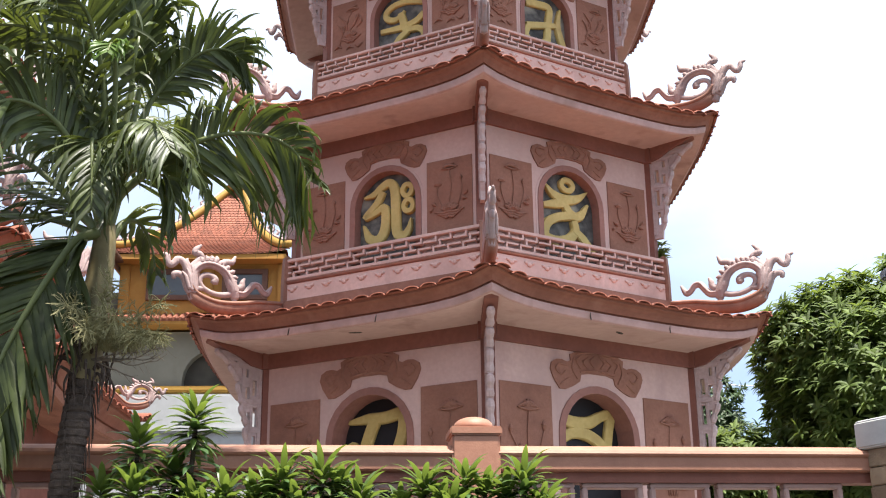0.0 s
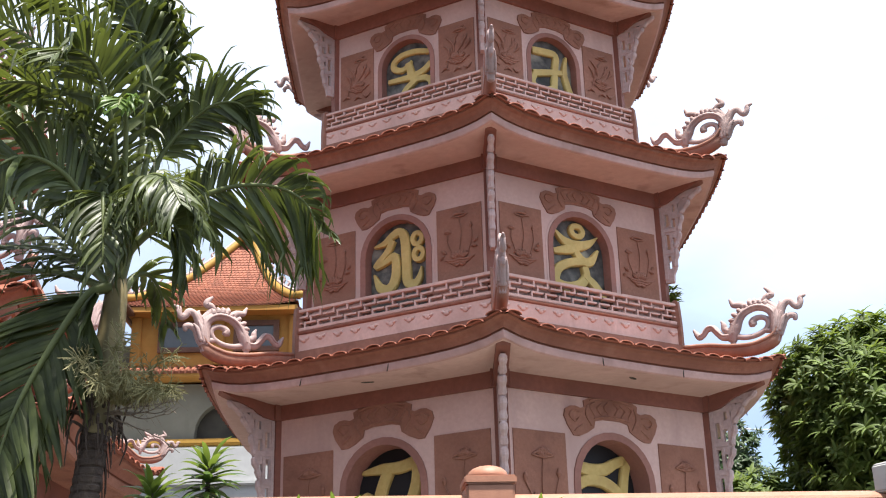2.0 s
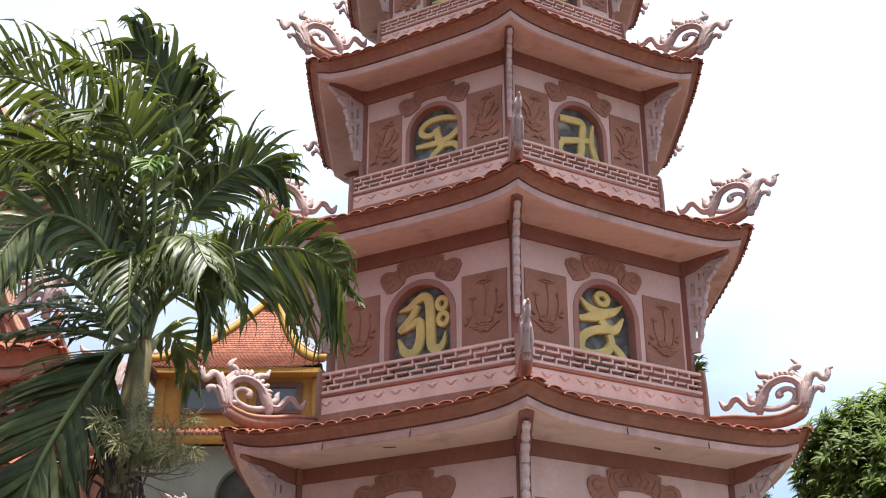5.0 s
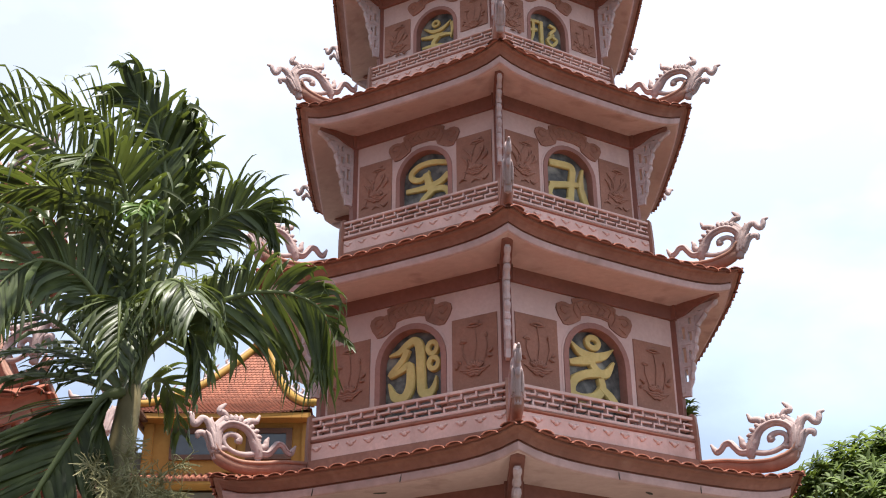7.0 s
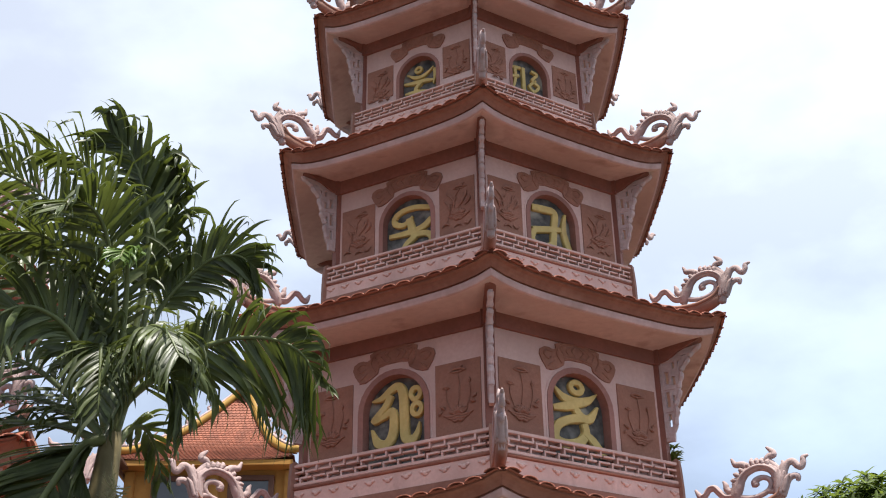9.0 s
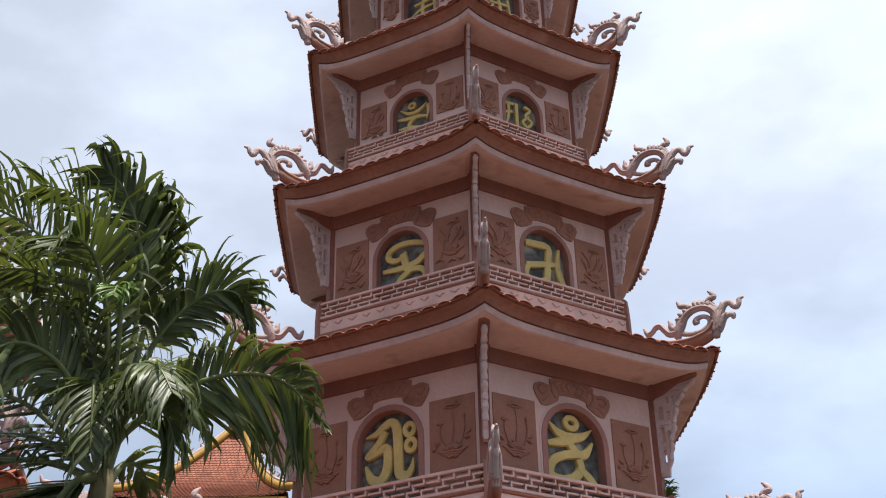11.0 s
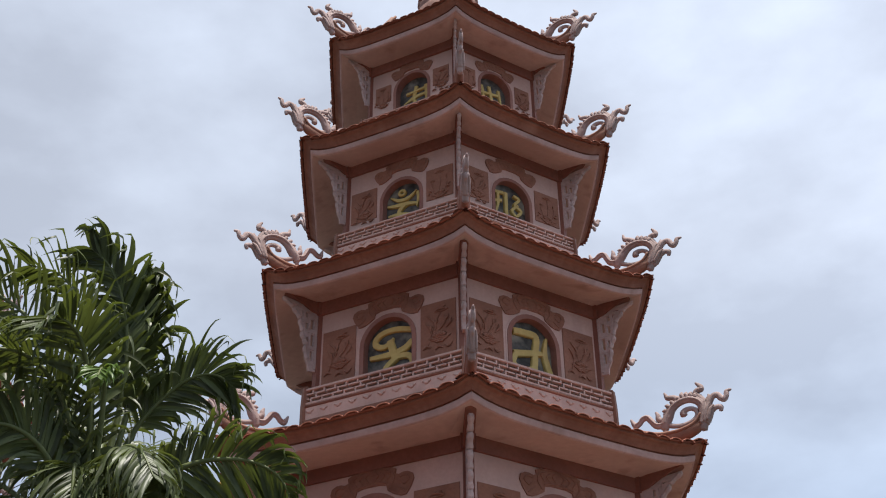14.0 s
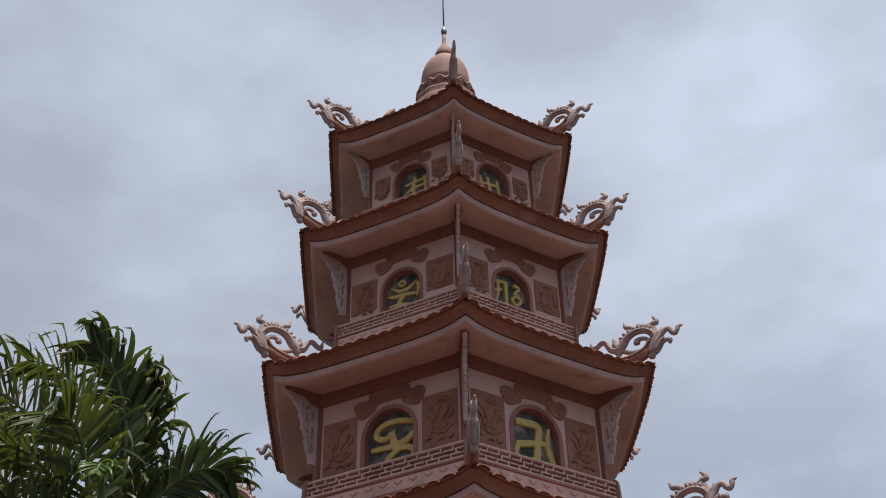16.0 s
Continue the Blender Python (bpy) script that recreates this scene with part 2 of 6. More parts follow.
def slab(bm, outer, n0, n1, holes=()):
    """A flat piece with the outline (u, z), holes through it, from depth n0 to n1 (local y is the inward depth, so -n)."""
    b2 = bmesh.new()
    for loop in (outer, *holes):
        vs = [b2.verts.new((u, -n0, z)) for u, z in loop]
        for i in range(len(vs)):
            b2.edges.new((vs[i], vs[(i + 1) % len(vs)]))
    bmesh.ops.triangle_fill(b2, use_beauty=True, use_dissolve=False, edges=b2.edges[:])
    res = bmesh.ops.extrude_face_region(b2, geom=b2.faces[:])
    bmesh.ops.translate(b2, vec=(0, n0 - n1, 0), verts=[g for g in res["geom"] if isinstance(g, bmesh.types.BMVert)])
    bmesh.ops.recalc_face_normals(b2, faces=b2.faces)
    merge(bm, b2)


def smooth_line(pts, steps=5, closed=False):
    """Catmull-Rom through the points."""
    p = [Vector(q) for q in pts]
    if len(p) < 3 and not closed:
        return p
    out = []
    n = len(p)
    for i in range(n if closed else n - 1):
        a = p[(i - 1) % n] if closed or i else p[0] * 2 - p[1]
        b, c = p[i], p[(i + 1) % n]
        d = p[(i + 2) % n] if closed or i + 2 < n else c * 2 - b
        for k in range(steps):
            t = k / steps
            out.append(0.5 * ((2 * b) + (c - a) * t + (2 * a - 5 * b + 4 * c - d) * t * t + (3 * b - a - 3 * c + d) * t ** 3))
    if not closed:
        out.append(p[-1])
    return out


def tube(bm, pts, radii, segs=8, flat=1.0, side=None, taper=True):
    """A round bar along 3D points; radii are spread along it. flat scales it across `side`."""
    n = len(pts)
    rings = []
    for i, p in enumerate(pts):
        d = (pts[min(i + 1, n - 1)] - pts[max(i - 1, 0)]).normalized()
        a = Vector(side) if side is not None else d.orthogonal().normalized() if i == 0 else prev
        a = (a - d * a.dot(d)).normalized()
        prev = a
        b = d.cross(a)
        t = i / max(n - 1, 1) * (len(radii) - 1)
        k = min(int(t), len(radii) - 2) if len(radii) > 1 else 0
        r = radii[0] if len(radii) == 1 else radii[k] * (1 - t + k) + radii[k + 1] * (t - k)
        rings.append([bm.verts.new(p + a * (r * flat * math.cos(6.28318 * j / segs)) + b * (r * math.sin(6.28318 * j / segs))) for j in range(segs)])
    for r0, r1 in zip(rings, rings[1:]):
        for j in range(segs):
            bm.faces.new((r0[j], r0[(j + 1) % segs], r1[(j + 1) % segs], r1[j]))
    if segs > 2:
        for ring, end, inner in ((rings[0], pts[0], pts[min(1, n - 1)]), (rings[-1], pts[-1], pts[max(n - 2, 0)])):
            dv = (end - inner)
            tip = bm.verts.new(end + (dv.normalized() * (ring[0].co - end).length * 0.6 if taper and dv.length else dv * 0))
            for j in range(segs):
                bm.faces.new((ring[j], ring[(j + 1) % segs], tip))


def stroke(bm, pts, width, n0, n1, closed=False):
    """A brush stroke (u, z) as a raised ribbon with chamfered edges; width may be a list along it."""
    line = smooth_line([(u, z, 0) for u, z in pts], 6, closed)
    n = len(line)
    rows = []
    for i, p in enumerate(line):
        q0 = line[(i - 1) % n] if closed else line[max(i - 1, 0)]
        q1 = line[(i + 1) % n] if closed else line[min(i + 1, n - 1)]
        d = (q1 - q0).normalized()
        s = Vector((-d.y, d.x, 0))
        t = i / max(n - 1, 1) * (len(width) - 1)
        k = min(int(t), max(len(width) - 2, 0))
        w = 0.5 * (width[k] + (width[min(k + 1, len(width) - 1)] - width[k]) * (t - k))
        row = []
        for f, nn in ((-1, n0), (-1, n0 + (n1 - n0) * 0.7), (-0.8, n1), (0.8, n1), (1, n0 + (n1 - n0) * 0.7), (1, n0)):
            q = p + s * (w * f)
            row.append(bm.verts.new((q.x, -nn, q.y)))
        rows.append(row)
    for i in range(n if closed else n - 1):
        a, b = rows[i], rows[(i + 1) % n]
        for j in range(5):
            bm.faces.new((a[j], a[j + 1], b[j + 1], b[j]))
    if not closed:
        bm.faces.new(rows[0][::-1])
        bm.faces.new(rows[-1])


def lathe(bm, profile, segs=32, ripple=0.0, waves=0):
    rings = []
    for r, z in profile:
        rings.append([bm.verts.new((r * (1 + ripple * math.cos(waves * 6.28318 * j / segs)) * math.cos(6.28318 * j / segs),
                                    r * (1 + ripple * math.cos(waves * 6.28318 * j / segs)) * math.sin(6.28318 * j / segs), z)) for j in range(segs)])
    for a, b in zip(rings, rings[1:]):
        for j in range(segs):
            bm.faces.new((a[j], a[(j + 1) % segs], b[(j + 1) % segs], b[j]))
    bm.faces.new(rings[0][::-1])
    bm.faces.new(rings[-1])


# ---------------------------------------------------------------- ground
def build_ground():
    bm = bmesh.new()
    n = 24
    grid = [[bm.verts.new((-900 + 1800 * i / n, -900 + 1800 * j / n, 0)) for i in range(n + 1)] for j in range(n + 1)]
    for j in range(n):
        for i in range(n):
            bm.faces.new((grid[j][i], grid[j][i + 1], grid[j + 1][i + 1], grid[j + 1][i]))
    tagged(new("ground", finish("ground", bm, GROUND)), "pale grey paved ground reaching to the horizon", "ground", kind="structure")


build_ground()


def build_bounce_pavement():
    """Unseen pale paving, added inside the fence to bounce light up under the eaves."""
    bm = bmesh.new()
    soft_box(bm, -11.0, 11.0, 8.9, 31.0, -0.05, 0.02, 0.01)
    yard = tagged(new("pavement_courtyard", finish("pavement_courtyard", bm, PAVING)), "unseen pale paving added round the pagoda to bounce light upward", "pavement", kind="structure")
    return yard


build_bounce_pavement()


# ---------------------------------------------------------------- the pagoda
C30 = math.cos(radians(30))


def eave_lift(u):
    """How far the eave has risen at u, from -1 to 1 along one side."""
    return 0.25 * u * u + 0.75 * u ** 6


def hex_sweep(bm, profile, lift, phi, steps=18):
    """Sweep (r, z, weight of the corner's lift) round the six sides."""
    for j in range(6):
        a0, a1 = radians(-90 + phi + 60 * j), radians(-30 + phi + 60 * j)
        rows = []
        for k in range(steps + 1):
            u = k / steps
            c = eave_lift(2 * u - 1)
            row = []
            for r, z, w in profile:
                x = r * (math.cos(a0) * (1 - u) + math.cos(a1) * u)
                y = r * (math.sin(a0) * (1 - u) + math.sin(a1) * u)
                row.append(bm.verts.new((x, y, z + lift * (c - 1) * w)))
            rows.append(row)
        for a, b in zip(rows, rows[1:]):
            for i in range(len(profile) - 1):
                bm.faces.new((a[i], b[i], b[i + 1], a[i + 1]))
    bmesh.ops.remove_doubles(bm, verts=bm.verts, dist=0.0005)


def hex_prism(bm, r, z0, z1, phi):
    ring = [[bm.verts.new((r * math.cos(radians(-90 + phi + 60 * j)), r * math.sin(radians(-90 + phi + 60 * j)), z)) for j in range(6)] for z in (z0, z1)]
    for j in range(6):
        bm.faces.new((ring[0][j], ring[0][(j + 1) % 6], ring[1][(j + 1) % 6], ring[1][j]))
    bm.faces.new(ring[0][::-1])
    bm.faces.new(ring[1])


def face_pose(phi, j, r):
    """Local x along the side, y inward, z up, with the origin at the middle of side j of a hexagon of corner radius r."""
    return pose(0, 0, 0, 0, 0, 30 + phi + 60 * j) @ pose(0, -r * C30, 0)


def corner_pose(phi, j):
    return pose(0, 0, 0, 0, 0, -90 + phi + 60 * j)


def arch(half, spring, bottom, n=14):
    return [(-half, bottom)] + [(-half * math.cos(math.pi * k / n), spring + half * math.sin(math.pi * k / n)) for k in range(n + 1)] + [(half, bottom)]


def scroll_ornament():
    """Cloud-dragon scroll on a hip end, in the plane y = 0; x outward from the roof's tip, z up from it."""
    bm = bmesh.new()
    side = (0, 1, 0)

    def bar(pts, radii, flat=0.80, segs=8, dy=0.0):
        tube(bm, smooth_line([(x, dy, z) for x, z in pts], 5), [1.12 * q for q in radii], segs, flat, side)

    # ring, open at its foot, and the spiral that curls inside it
    ring = [(-0.66, 0.27), (-0.645, 0.36), (-0.60, 0.47), (-0.545, 0.585), (-0.46, 0.665), (-0.35, 0.71), (-0.23, 0.715), (-0.12, 0.67), (-0.045, 0.585), (-0.02, 0.48), (-0.03, 0.38), (-0.06, 0.29)]
    bar(ring, [0.055, 0.074, 0.078, 0.068, 0.060, 0.058, 0.060, 0.064, 0.074, 0.086, 0.088, 0.070])
    for dy in (-0.045, 0.045):      # raised ribs along the ring
        bar(ring[1:10], [0.022, 0.024, 0.022, 0.020, 0.024], 1.0, 6, dy)
    bar([(-0.60, 0.335), (-0.50, 0.305), (-0.38, 0.300), (-0.27, 0.325), (-0.18, 0.375), (-0.14, 0.445), (-0.155, 0.515), (-0.225, 0.555), (-0.305, 0.548), (-0.355, 0.505), (-0.345, 0.455)],
        [0.040, 0.036, 0.034, 0.034, 0.034, 0.034, 0.034, 0.034, 0.040, 0.052, 0.050])
    bar([(-0.20, 0.36), (-0.12, 0.345), (-0.06, 0.335)], [0.034, 0.036, 0.03])
    bar([(-0.11, 0.55), (-0.07, 0.53), (-0.04, 0.48)], [0.04, 0.05, 0.03])
    # three horns off the ring
    bar([(-0.42, 0.68), (-0.475, 0.765), (-0.545, 0.785), (-0.60, 0.800), (-0.645, 0.890)], [0.048, 0.048, 0.044, 0.038, 0.014])
    bar([(-0.02, 0.62), (-0.10, 0.735), (-0.150, 0.790), (-0.115, 0.838), (-0.055, 0.850), (-0.070, 0.905), (-0.140, 0.975)], [0.055, 0.045, 0.042, 0.044, 0.046, 0.038, 0.014])
    bar([(-0.03, 0.36), (0.01, 0.50), (0.055, 0.61), (0.115, 0.695), (0.190, 0.715), (0.245, 0.650), (0.295, 0.625), (0.330, 0.680), (0.340, 0.745), (0.410, 0.770)], [0.075, 0.070, 0.055, 0.046, 0.044, 0.044, 0.044, 0.040, 0.036, 0.016])
    bar([(-0.02, 0.28), (0.04, 0.38), (0.09, 0.465), (0.160, 0.512), (0.230, 0.500), (0.232, 0.440)], [0.065, 0.055, 0.046, 0.040, 0.040, 0.028])
    bar([(0.02, 0.48), (0.03, 0.62), (0.06, 0.70), (0.05, 0.75)], [0.05, 0.046, 0.034, 0.012])
    for i in range(3):              # grooved bundle where the horns leave the ring
        for dy in (-0.05, 0.05):
            bar([(-0.07 + 0.045 * i, 0.27 + 0.02 * i), (-0.045 + 0.050 * i, 0.40), (-0.025 + 0.055 * i, 0.52 - 0.02 * i), (0.0 + 0.07 * i, 0.64 - 0.05 * i)], [0.030, 0.032, 0.028, 0.010], 0.8, 6, dy)
    # comb of curled feathers on the ring's back
    for x, z, a, q in ((-0.60, 0.50, 160, 0.085), (-0.585, 0.56, 168, 0.105), (-0.555, 0.62, 150, 0.110), (-0.50, 0.67, 128, 0.090), (-0.40, 0.72, 118, 0.085), (-0.34, 0.74, 112, 0.120), (-0.28, 0.75, 104, 0.095), (-0.215, 0.745, 96, 0.085), (-0.15, 0.72, 84, 0.080)):
        c, d = math.cos(radians(a)), math.sin(radians(a))
        for dy in (-0.026, 0.026):
            bar([(x, z), (x + 0.5 * q * c, z + 0.5 * q * d), (x + q * c + 0.3 * q * d, z + q * d - 0.1 * q)], [0.034, 0.034, 0.012], 0.8, 6, dy)
    # wavy tail along the ridge, with one upright curl
    tail = [(-0.62, 0.36), (-0.70, 0.345), (-0.79, 0.355), (-0.865, 0.435), (-0.93, 0.510), (-1.01, 0.500), (-1.07, 0.430), (-1.125, 0.405), (-1.165, 0.455), (-1.205, 0.530)]
    bar(tail, [0.055, 0.050, 0.046, 0.044, 0.044, 0.042, 0.040, 0.040, 0.034, 0.014])
    for dy in (-0.034, 0.034):
        bar([(x, z + 0.018) for x, z in tail[:8]], [0.016, 0.018, 0.016, 0.012], 1.0, 6, dy)
    bar([(-0.63, 0.45), (-0.70, 0.425), (-0.755, 0.465), (-0.765, 0.525), (-0.795, 0.590)], [0.048, 0.046, 0.044, 0.036, 0.014])
    bar([(-0.66, 0.36), (-0.655, 0.28), (-0.65, 0.20)], [0.055, 0.042, 0.030])
    bar([(-0.06, 0.18), (-0.04, 0.28), (-0.03, 0.40)], [0.06, 0.062, 0.055])
    return bm


def hip_ridge(rise):
    """The ridge on a hip, swept up at its end; x outward from the tip."""
    bm = bmesh.new()
    line = smooth_line([(-1.34, 0, rise + 0.03), (-1.0, 0, 0.42 * rise + 0.12), (-0.69, 0, 0.145), (-0.42, 0, 0.125), (-0.24, 0, 0.155), (-0.10, 0, 0.215), (-0.01, 0, 0.33)], 5)
    tube(bm, line, [0.09, 0.09, 0.095, 0.10, 0.105, 0.10, 0.055], 10, 0.70, (0, 1, 0))
    for dy in (-0.055, 0.055):
        tube(bm, [p + Vector((0, dy, 0.055)) for p in line], [0.028, 0.03, 0.03, 0.02], 6, 1.0, (0, 1, 0))
    return bm


def corner_bracket(s):
    """Carved bracket under a hip; x out from the wall's corner, z from the eave's tip."""
    bm = bmesh.new()
    edge = [(0.60, -0.18), (0.54, -0.24), (0.47, -0.27), (0.42, -0.34), (0.36, -0.38), (0.35, -0.47), (0.30, -0.53), (0.30, -0.62), (0.24, -0.68), (0.26, -0.78), (0.21, -0.85), (0.23, -0.95), (0.19, -1.02), (0.21, -1.12), (0.16, -1.20), (0.17, -1.30), (0.13, -1.38), (0.12, -1.50)]
    out = [(0.0, -0.26)] + [(0.30, -0.22)] + edge + [(0.0, -1.50)]
    holes = [[(0.07, -1.30), (0.07, -1.12), (0.11, -1.12), (0.11, -1.30)], [(0.06, -1.02), (0.06, -0.80), (0.11, -0.80), (0.11, -1.02)],
             [(0.15, -0.96), (0.15, -0.86), (0.185, -0.86), (0.185, -0.96)], [(0.07, -0.68), (0.07, -0.50), (0.12, -0.50), (0.12, -0.68)],
             [(0.16, -0.74), (0.16, -0.58), (0.21, -0.58), (0.21, -0.70)], [(0.18, -0.48), (0.18, -0.38), (0.27, -0.38), (0.27, -0.44)], [(0.33, -0.32), (0.33, -0.28), (0.42, -0.25), (0.41, -0.29)]]
    slab(bm, [(x * s, z * s) for x, z in out], -0.030 * s, 0.030 * s, [[(x * s, z * s) for x, z in h] for h in holes])
    side = (0, 1, 0)
    for i in range(0, len(edge) - 3, 3):      # long carved lobes down the outer edge, notched between
        (xa, za), (xb, zb) = edge[i], edge[i + 3]
        lobe = [Vector(((xa + (xb - xa) * q - 0.012 + 0.012 * math.sin(6.28 * q)) * s, 0, (za + (zb - za) * q) * s)) for q in (0.02, 0.10, 0.30, 0.55, 0.80, 0.92, 0.99)]
        tube(bm, lobe, [0.014 * s, 0.036 * s, 0.040 * s, 0.030 * s, 0.040 * s, 0.036 * s, 0.014 * s], 8, 1.2, side)
    for y0, y1 in ((-0.042, -0.029), (0.029, 0.042)):
        for x0, x1, z0, z1 in ((0.0, 0.05, -1.45, -0.30), (0.05, 0.15, -1.09, -1.04), (0.12, 0.15, -1.04, -0.78), (0.05, 0.20, -0.77, -0.72), (0.13, 0.16, -0.70, -0.48), (0.05, 0.30, -0.37, -0.32), (0.22, 0.26, -0.58, -0.37), (0.28, 0.45, -0.30, -0.26)):
            box(bm, x0 * s, x1 * s, y0 * s, y1 * s, z0 * s, z1 * s)
    return bm


CARTOUCHE = [(0.0, -0.375), (0.15, -0.380), (0.29, -0.400), (0.385, -0.445), (0.375, -0.515), (0.43, -0.535), (0.50, -0.515), (0.575, -0.520), (0.645, -0.560), (0.665, -0.635), (0.625, -0.735), (0.545, -0.850), (0.46, -0.850), (0.36, -0.810), (0.255, -0.745), (0.235, -0.665), (0.12, -0.640)]


def lotus_relief(bm, kind, s):
    """Lotus stems, leaves and flowers in low relief on a panel; panel centre at u = 0, its top at z = 0, one unit = s metres."""
    side = (0, 1, 0)

    def line(pts, r):
        tube(bm, smooth_line([(u * s, -0.012 * s, z * s) for u, z in pts], 4), [1.0 * q * s for q in r], 6, 1.0, side)

    def flower(u, z, k):
        for a in (-75, -45, -15, 15, 45, 75):
            dx, dz = math.sin(radians(a)), math.cos(radians(a))
            line([(u, z), (u + 0.5 * k * dx, z + 0.42 * k * dz), (u + k * dx * 0.95, z + 0.75 * k * dz)], [0.012, 0.30 * k, 0.006])
        line([(u - 0.9 * k, z - 0.05 * k), (u, z - 0.2 * k), (u + 0.9 * k, z - 0.05 * k)], [0.008, 0.016, 0.008])

    def bud(u, z, k):
        line([(u, z), (u, z + k * 0.5), (u, z + k)], [0.012, 0.3 * k, 0.005])

    def pad(u, z, k):
        line([(u - k, z), (u - 0.4 * k, z + 0.28 * k), (u + 0.3 * k, z + 0.22 * k), (u + k, z + 0.05 * k)], [0.008, 0.022, 0.022, 0.008])
        line([(u - k, z), (u, z - 0.12 * k), (u + k, z + 0.05 * k)], [0.008, 0.014, 0.008])

    def leaf(u0, z0, u1, z1, w=0.030):
        line([(u0, z0), (0.5 * (u0 + u1) + 0.2 * (z1 - z0), 0.5 * (z0 + z1)), (u1, z1)], [0.008, w, 0.006])

    def lotus(u, z, k):
        """Open flower seen from the side: two rows of pointed petals over a rippled pool."""
        for row, (n, high) in enumerate(((7, 1.0), (6, 0.62))):
            for i in range(n):
                a = radians(-82 + 164 * (i + 0.5) / n)
                dx, dz = math.sin(a), 0.25 + 0.75 * math.cos(a)
                line([(u + 0.25 * k * dx, z + 0.1 * k), (u + 0.65 * k * high * dx, z + 0.52 * k * high * dz), (u + k * high * dx, z + 0.85 * k * high * dz)], [0.014, (0.20 + 0.05 * row) * k, 0.006])
        for q, w in ((-0.02, 1.5), (-0.26, 1.15), (-0.48, 0.7)):
            line([(u - w * k, z + q * k + 0.12 * k), (u - 0.45 * w * k, z + q * k - 0.08 * k), (u, z + q * k), (u + 0.5 * w * k, z + q * k - 0.10 * k), (u + w * k, z + q * k + 0.10 * k)], [0.008, 0.022, 0.018, 0.022, 0.008])

    if kind == "tall":
        for pts in ([(0.02, -1.10), (0.0, -0.62), (0.03, -0.24)], [(-0.05, -1.10), (-0.10, -0.80), (-0.22, -0.56)], [(0.07, -1.10), (0.14, -0.78), (0.22, -0.50)], [(-0.02, -1.10), (-0.04, -0.9), (-0.10, -0.74)], [(0.05, -1.10), (0.09, -0.95), (0.12, -0.82)]):
            line(pts, [0.009, 0.008])
        flower(0.03, -0.25, 0.10)
        pad(0.03, -0.27, 0.15)
        bud(-0.22, -0.56, 0.10)
        bud(0.22, -0.50, 0.11)
        bud(-0.10, -0.74, 0.08)
        leaf(-0.20, -0.86, -0.27, -0.72)
        leaf(0.16, -0.92, 0.28, -0.78)
        leaf(-0.12, -1.02, -0.26, -0.96)
        leaf(0.12, -1.02, 0.26, -0.98)
    elif kind == "open":
        lotus(0.0, -0.76, 0.150)
        for pts in ([(0.0, -0.62), (0.03, -0.40), (0.0, -0.15)], [(-0.10, -0.72), (-0.18, -0.50), (-0.17, -0.36)], [(0.12, -0.72), (0.19, -0.48), (0.18, -0.34)]):
            line(pts, [0.007, 0.007])
        pad(0.01, -0.14, 0.12)
        leaf(-0.06, -0.12, 0.08, -0.08, 0.020)
        pad(-0.17, -0.36, 0.055)
        bud(0.18, -0.34, 0.08)
        leaf(0.18, -0.60, 0.27, -0.62)
        leaf(-0.20, -0.66, -0.28, -0.60)
        leaf(-0.24, -0.68, -0.29, -0.74, 0.024)
        leaf(0.22, -0.56, 0.28, -0.50, 0.022)
    else:
        lotus(0.03, -0.72, 0.150)
        line([(-0.20, -0.85), (-0.12, -0.60), (-0.03, -0.36), (0.06, -0.22)], [0.008, 0.008])
        pad(0.07, -0.19, 0.13)
        leaf(-0.02, -0.15, 0.16, -0.11, 0.022)
        leaf(-0.14, -0.60, -0.24, -0.40, 0.034)
        leaf(0.16, -0.56, 0.25, -0.36, 0.034)
        leaf(0.02, -0.58, 0.13, -0.30, 0.026)
        leaf(-0.05, -0.56, -0.20, -0.26, 0.026)
        leaf(-0.10, -0.48, -0.02, -0.32, 0.022)
        leaf(0.08, -0.46, 0.20, -0.28, 0.024)
        for u, z, k in ((-0.22, -0.90, 1), (0.20, -0.88, -1), (0.02, -0.95, 1)):
            line([(u - 0.07, z), (u, z + 0.05 * k), (u + 0.08, z + 0.01)], [0.008, 0.028, 0.008])


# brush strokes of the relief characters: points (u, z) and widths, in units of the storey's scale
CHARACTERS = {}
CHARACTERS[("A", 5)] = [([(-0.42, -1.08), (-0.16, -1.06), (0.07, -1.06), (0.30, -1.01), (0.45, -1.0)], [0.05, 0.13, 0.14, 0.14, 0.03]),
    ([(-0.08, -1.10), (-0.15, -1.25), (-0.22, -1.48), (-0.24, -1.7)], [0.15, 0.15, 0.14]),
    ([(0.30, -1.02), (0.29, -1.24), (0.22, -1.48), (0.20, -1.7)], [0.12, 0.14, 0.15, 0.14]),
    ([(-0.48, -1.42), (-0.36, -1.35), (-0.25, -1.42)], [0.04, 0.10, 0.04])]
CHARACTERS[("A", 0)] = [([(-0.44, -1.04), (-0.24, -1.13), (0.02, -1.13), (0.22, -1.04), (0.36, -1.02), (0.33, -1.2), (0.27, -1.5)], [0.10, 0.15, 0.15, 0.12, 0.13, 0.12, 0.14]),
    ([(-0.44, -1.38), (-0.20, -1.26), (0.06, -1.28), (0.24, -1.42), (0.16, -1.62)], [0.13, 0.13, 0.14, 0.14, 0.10])]
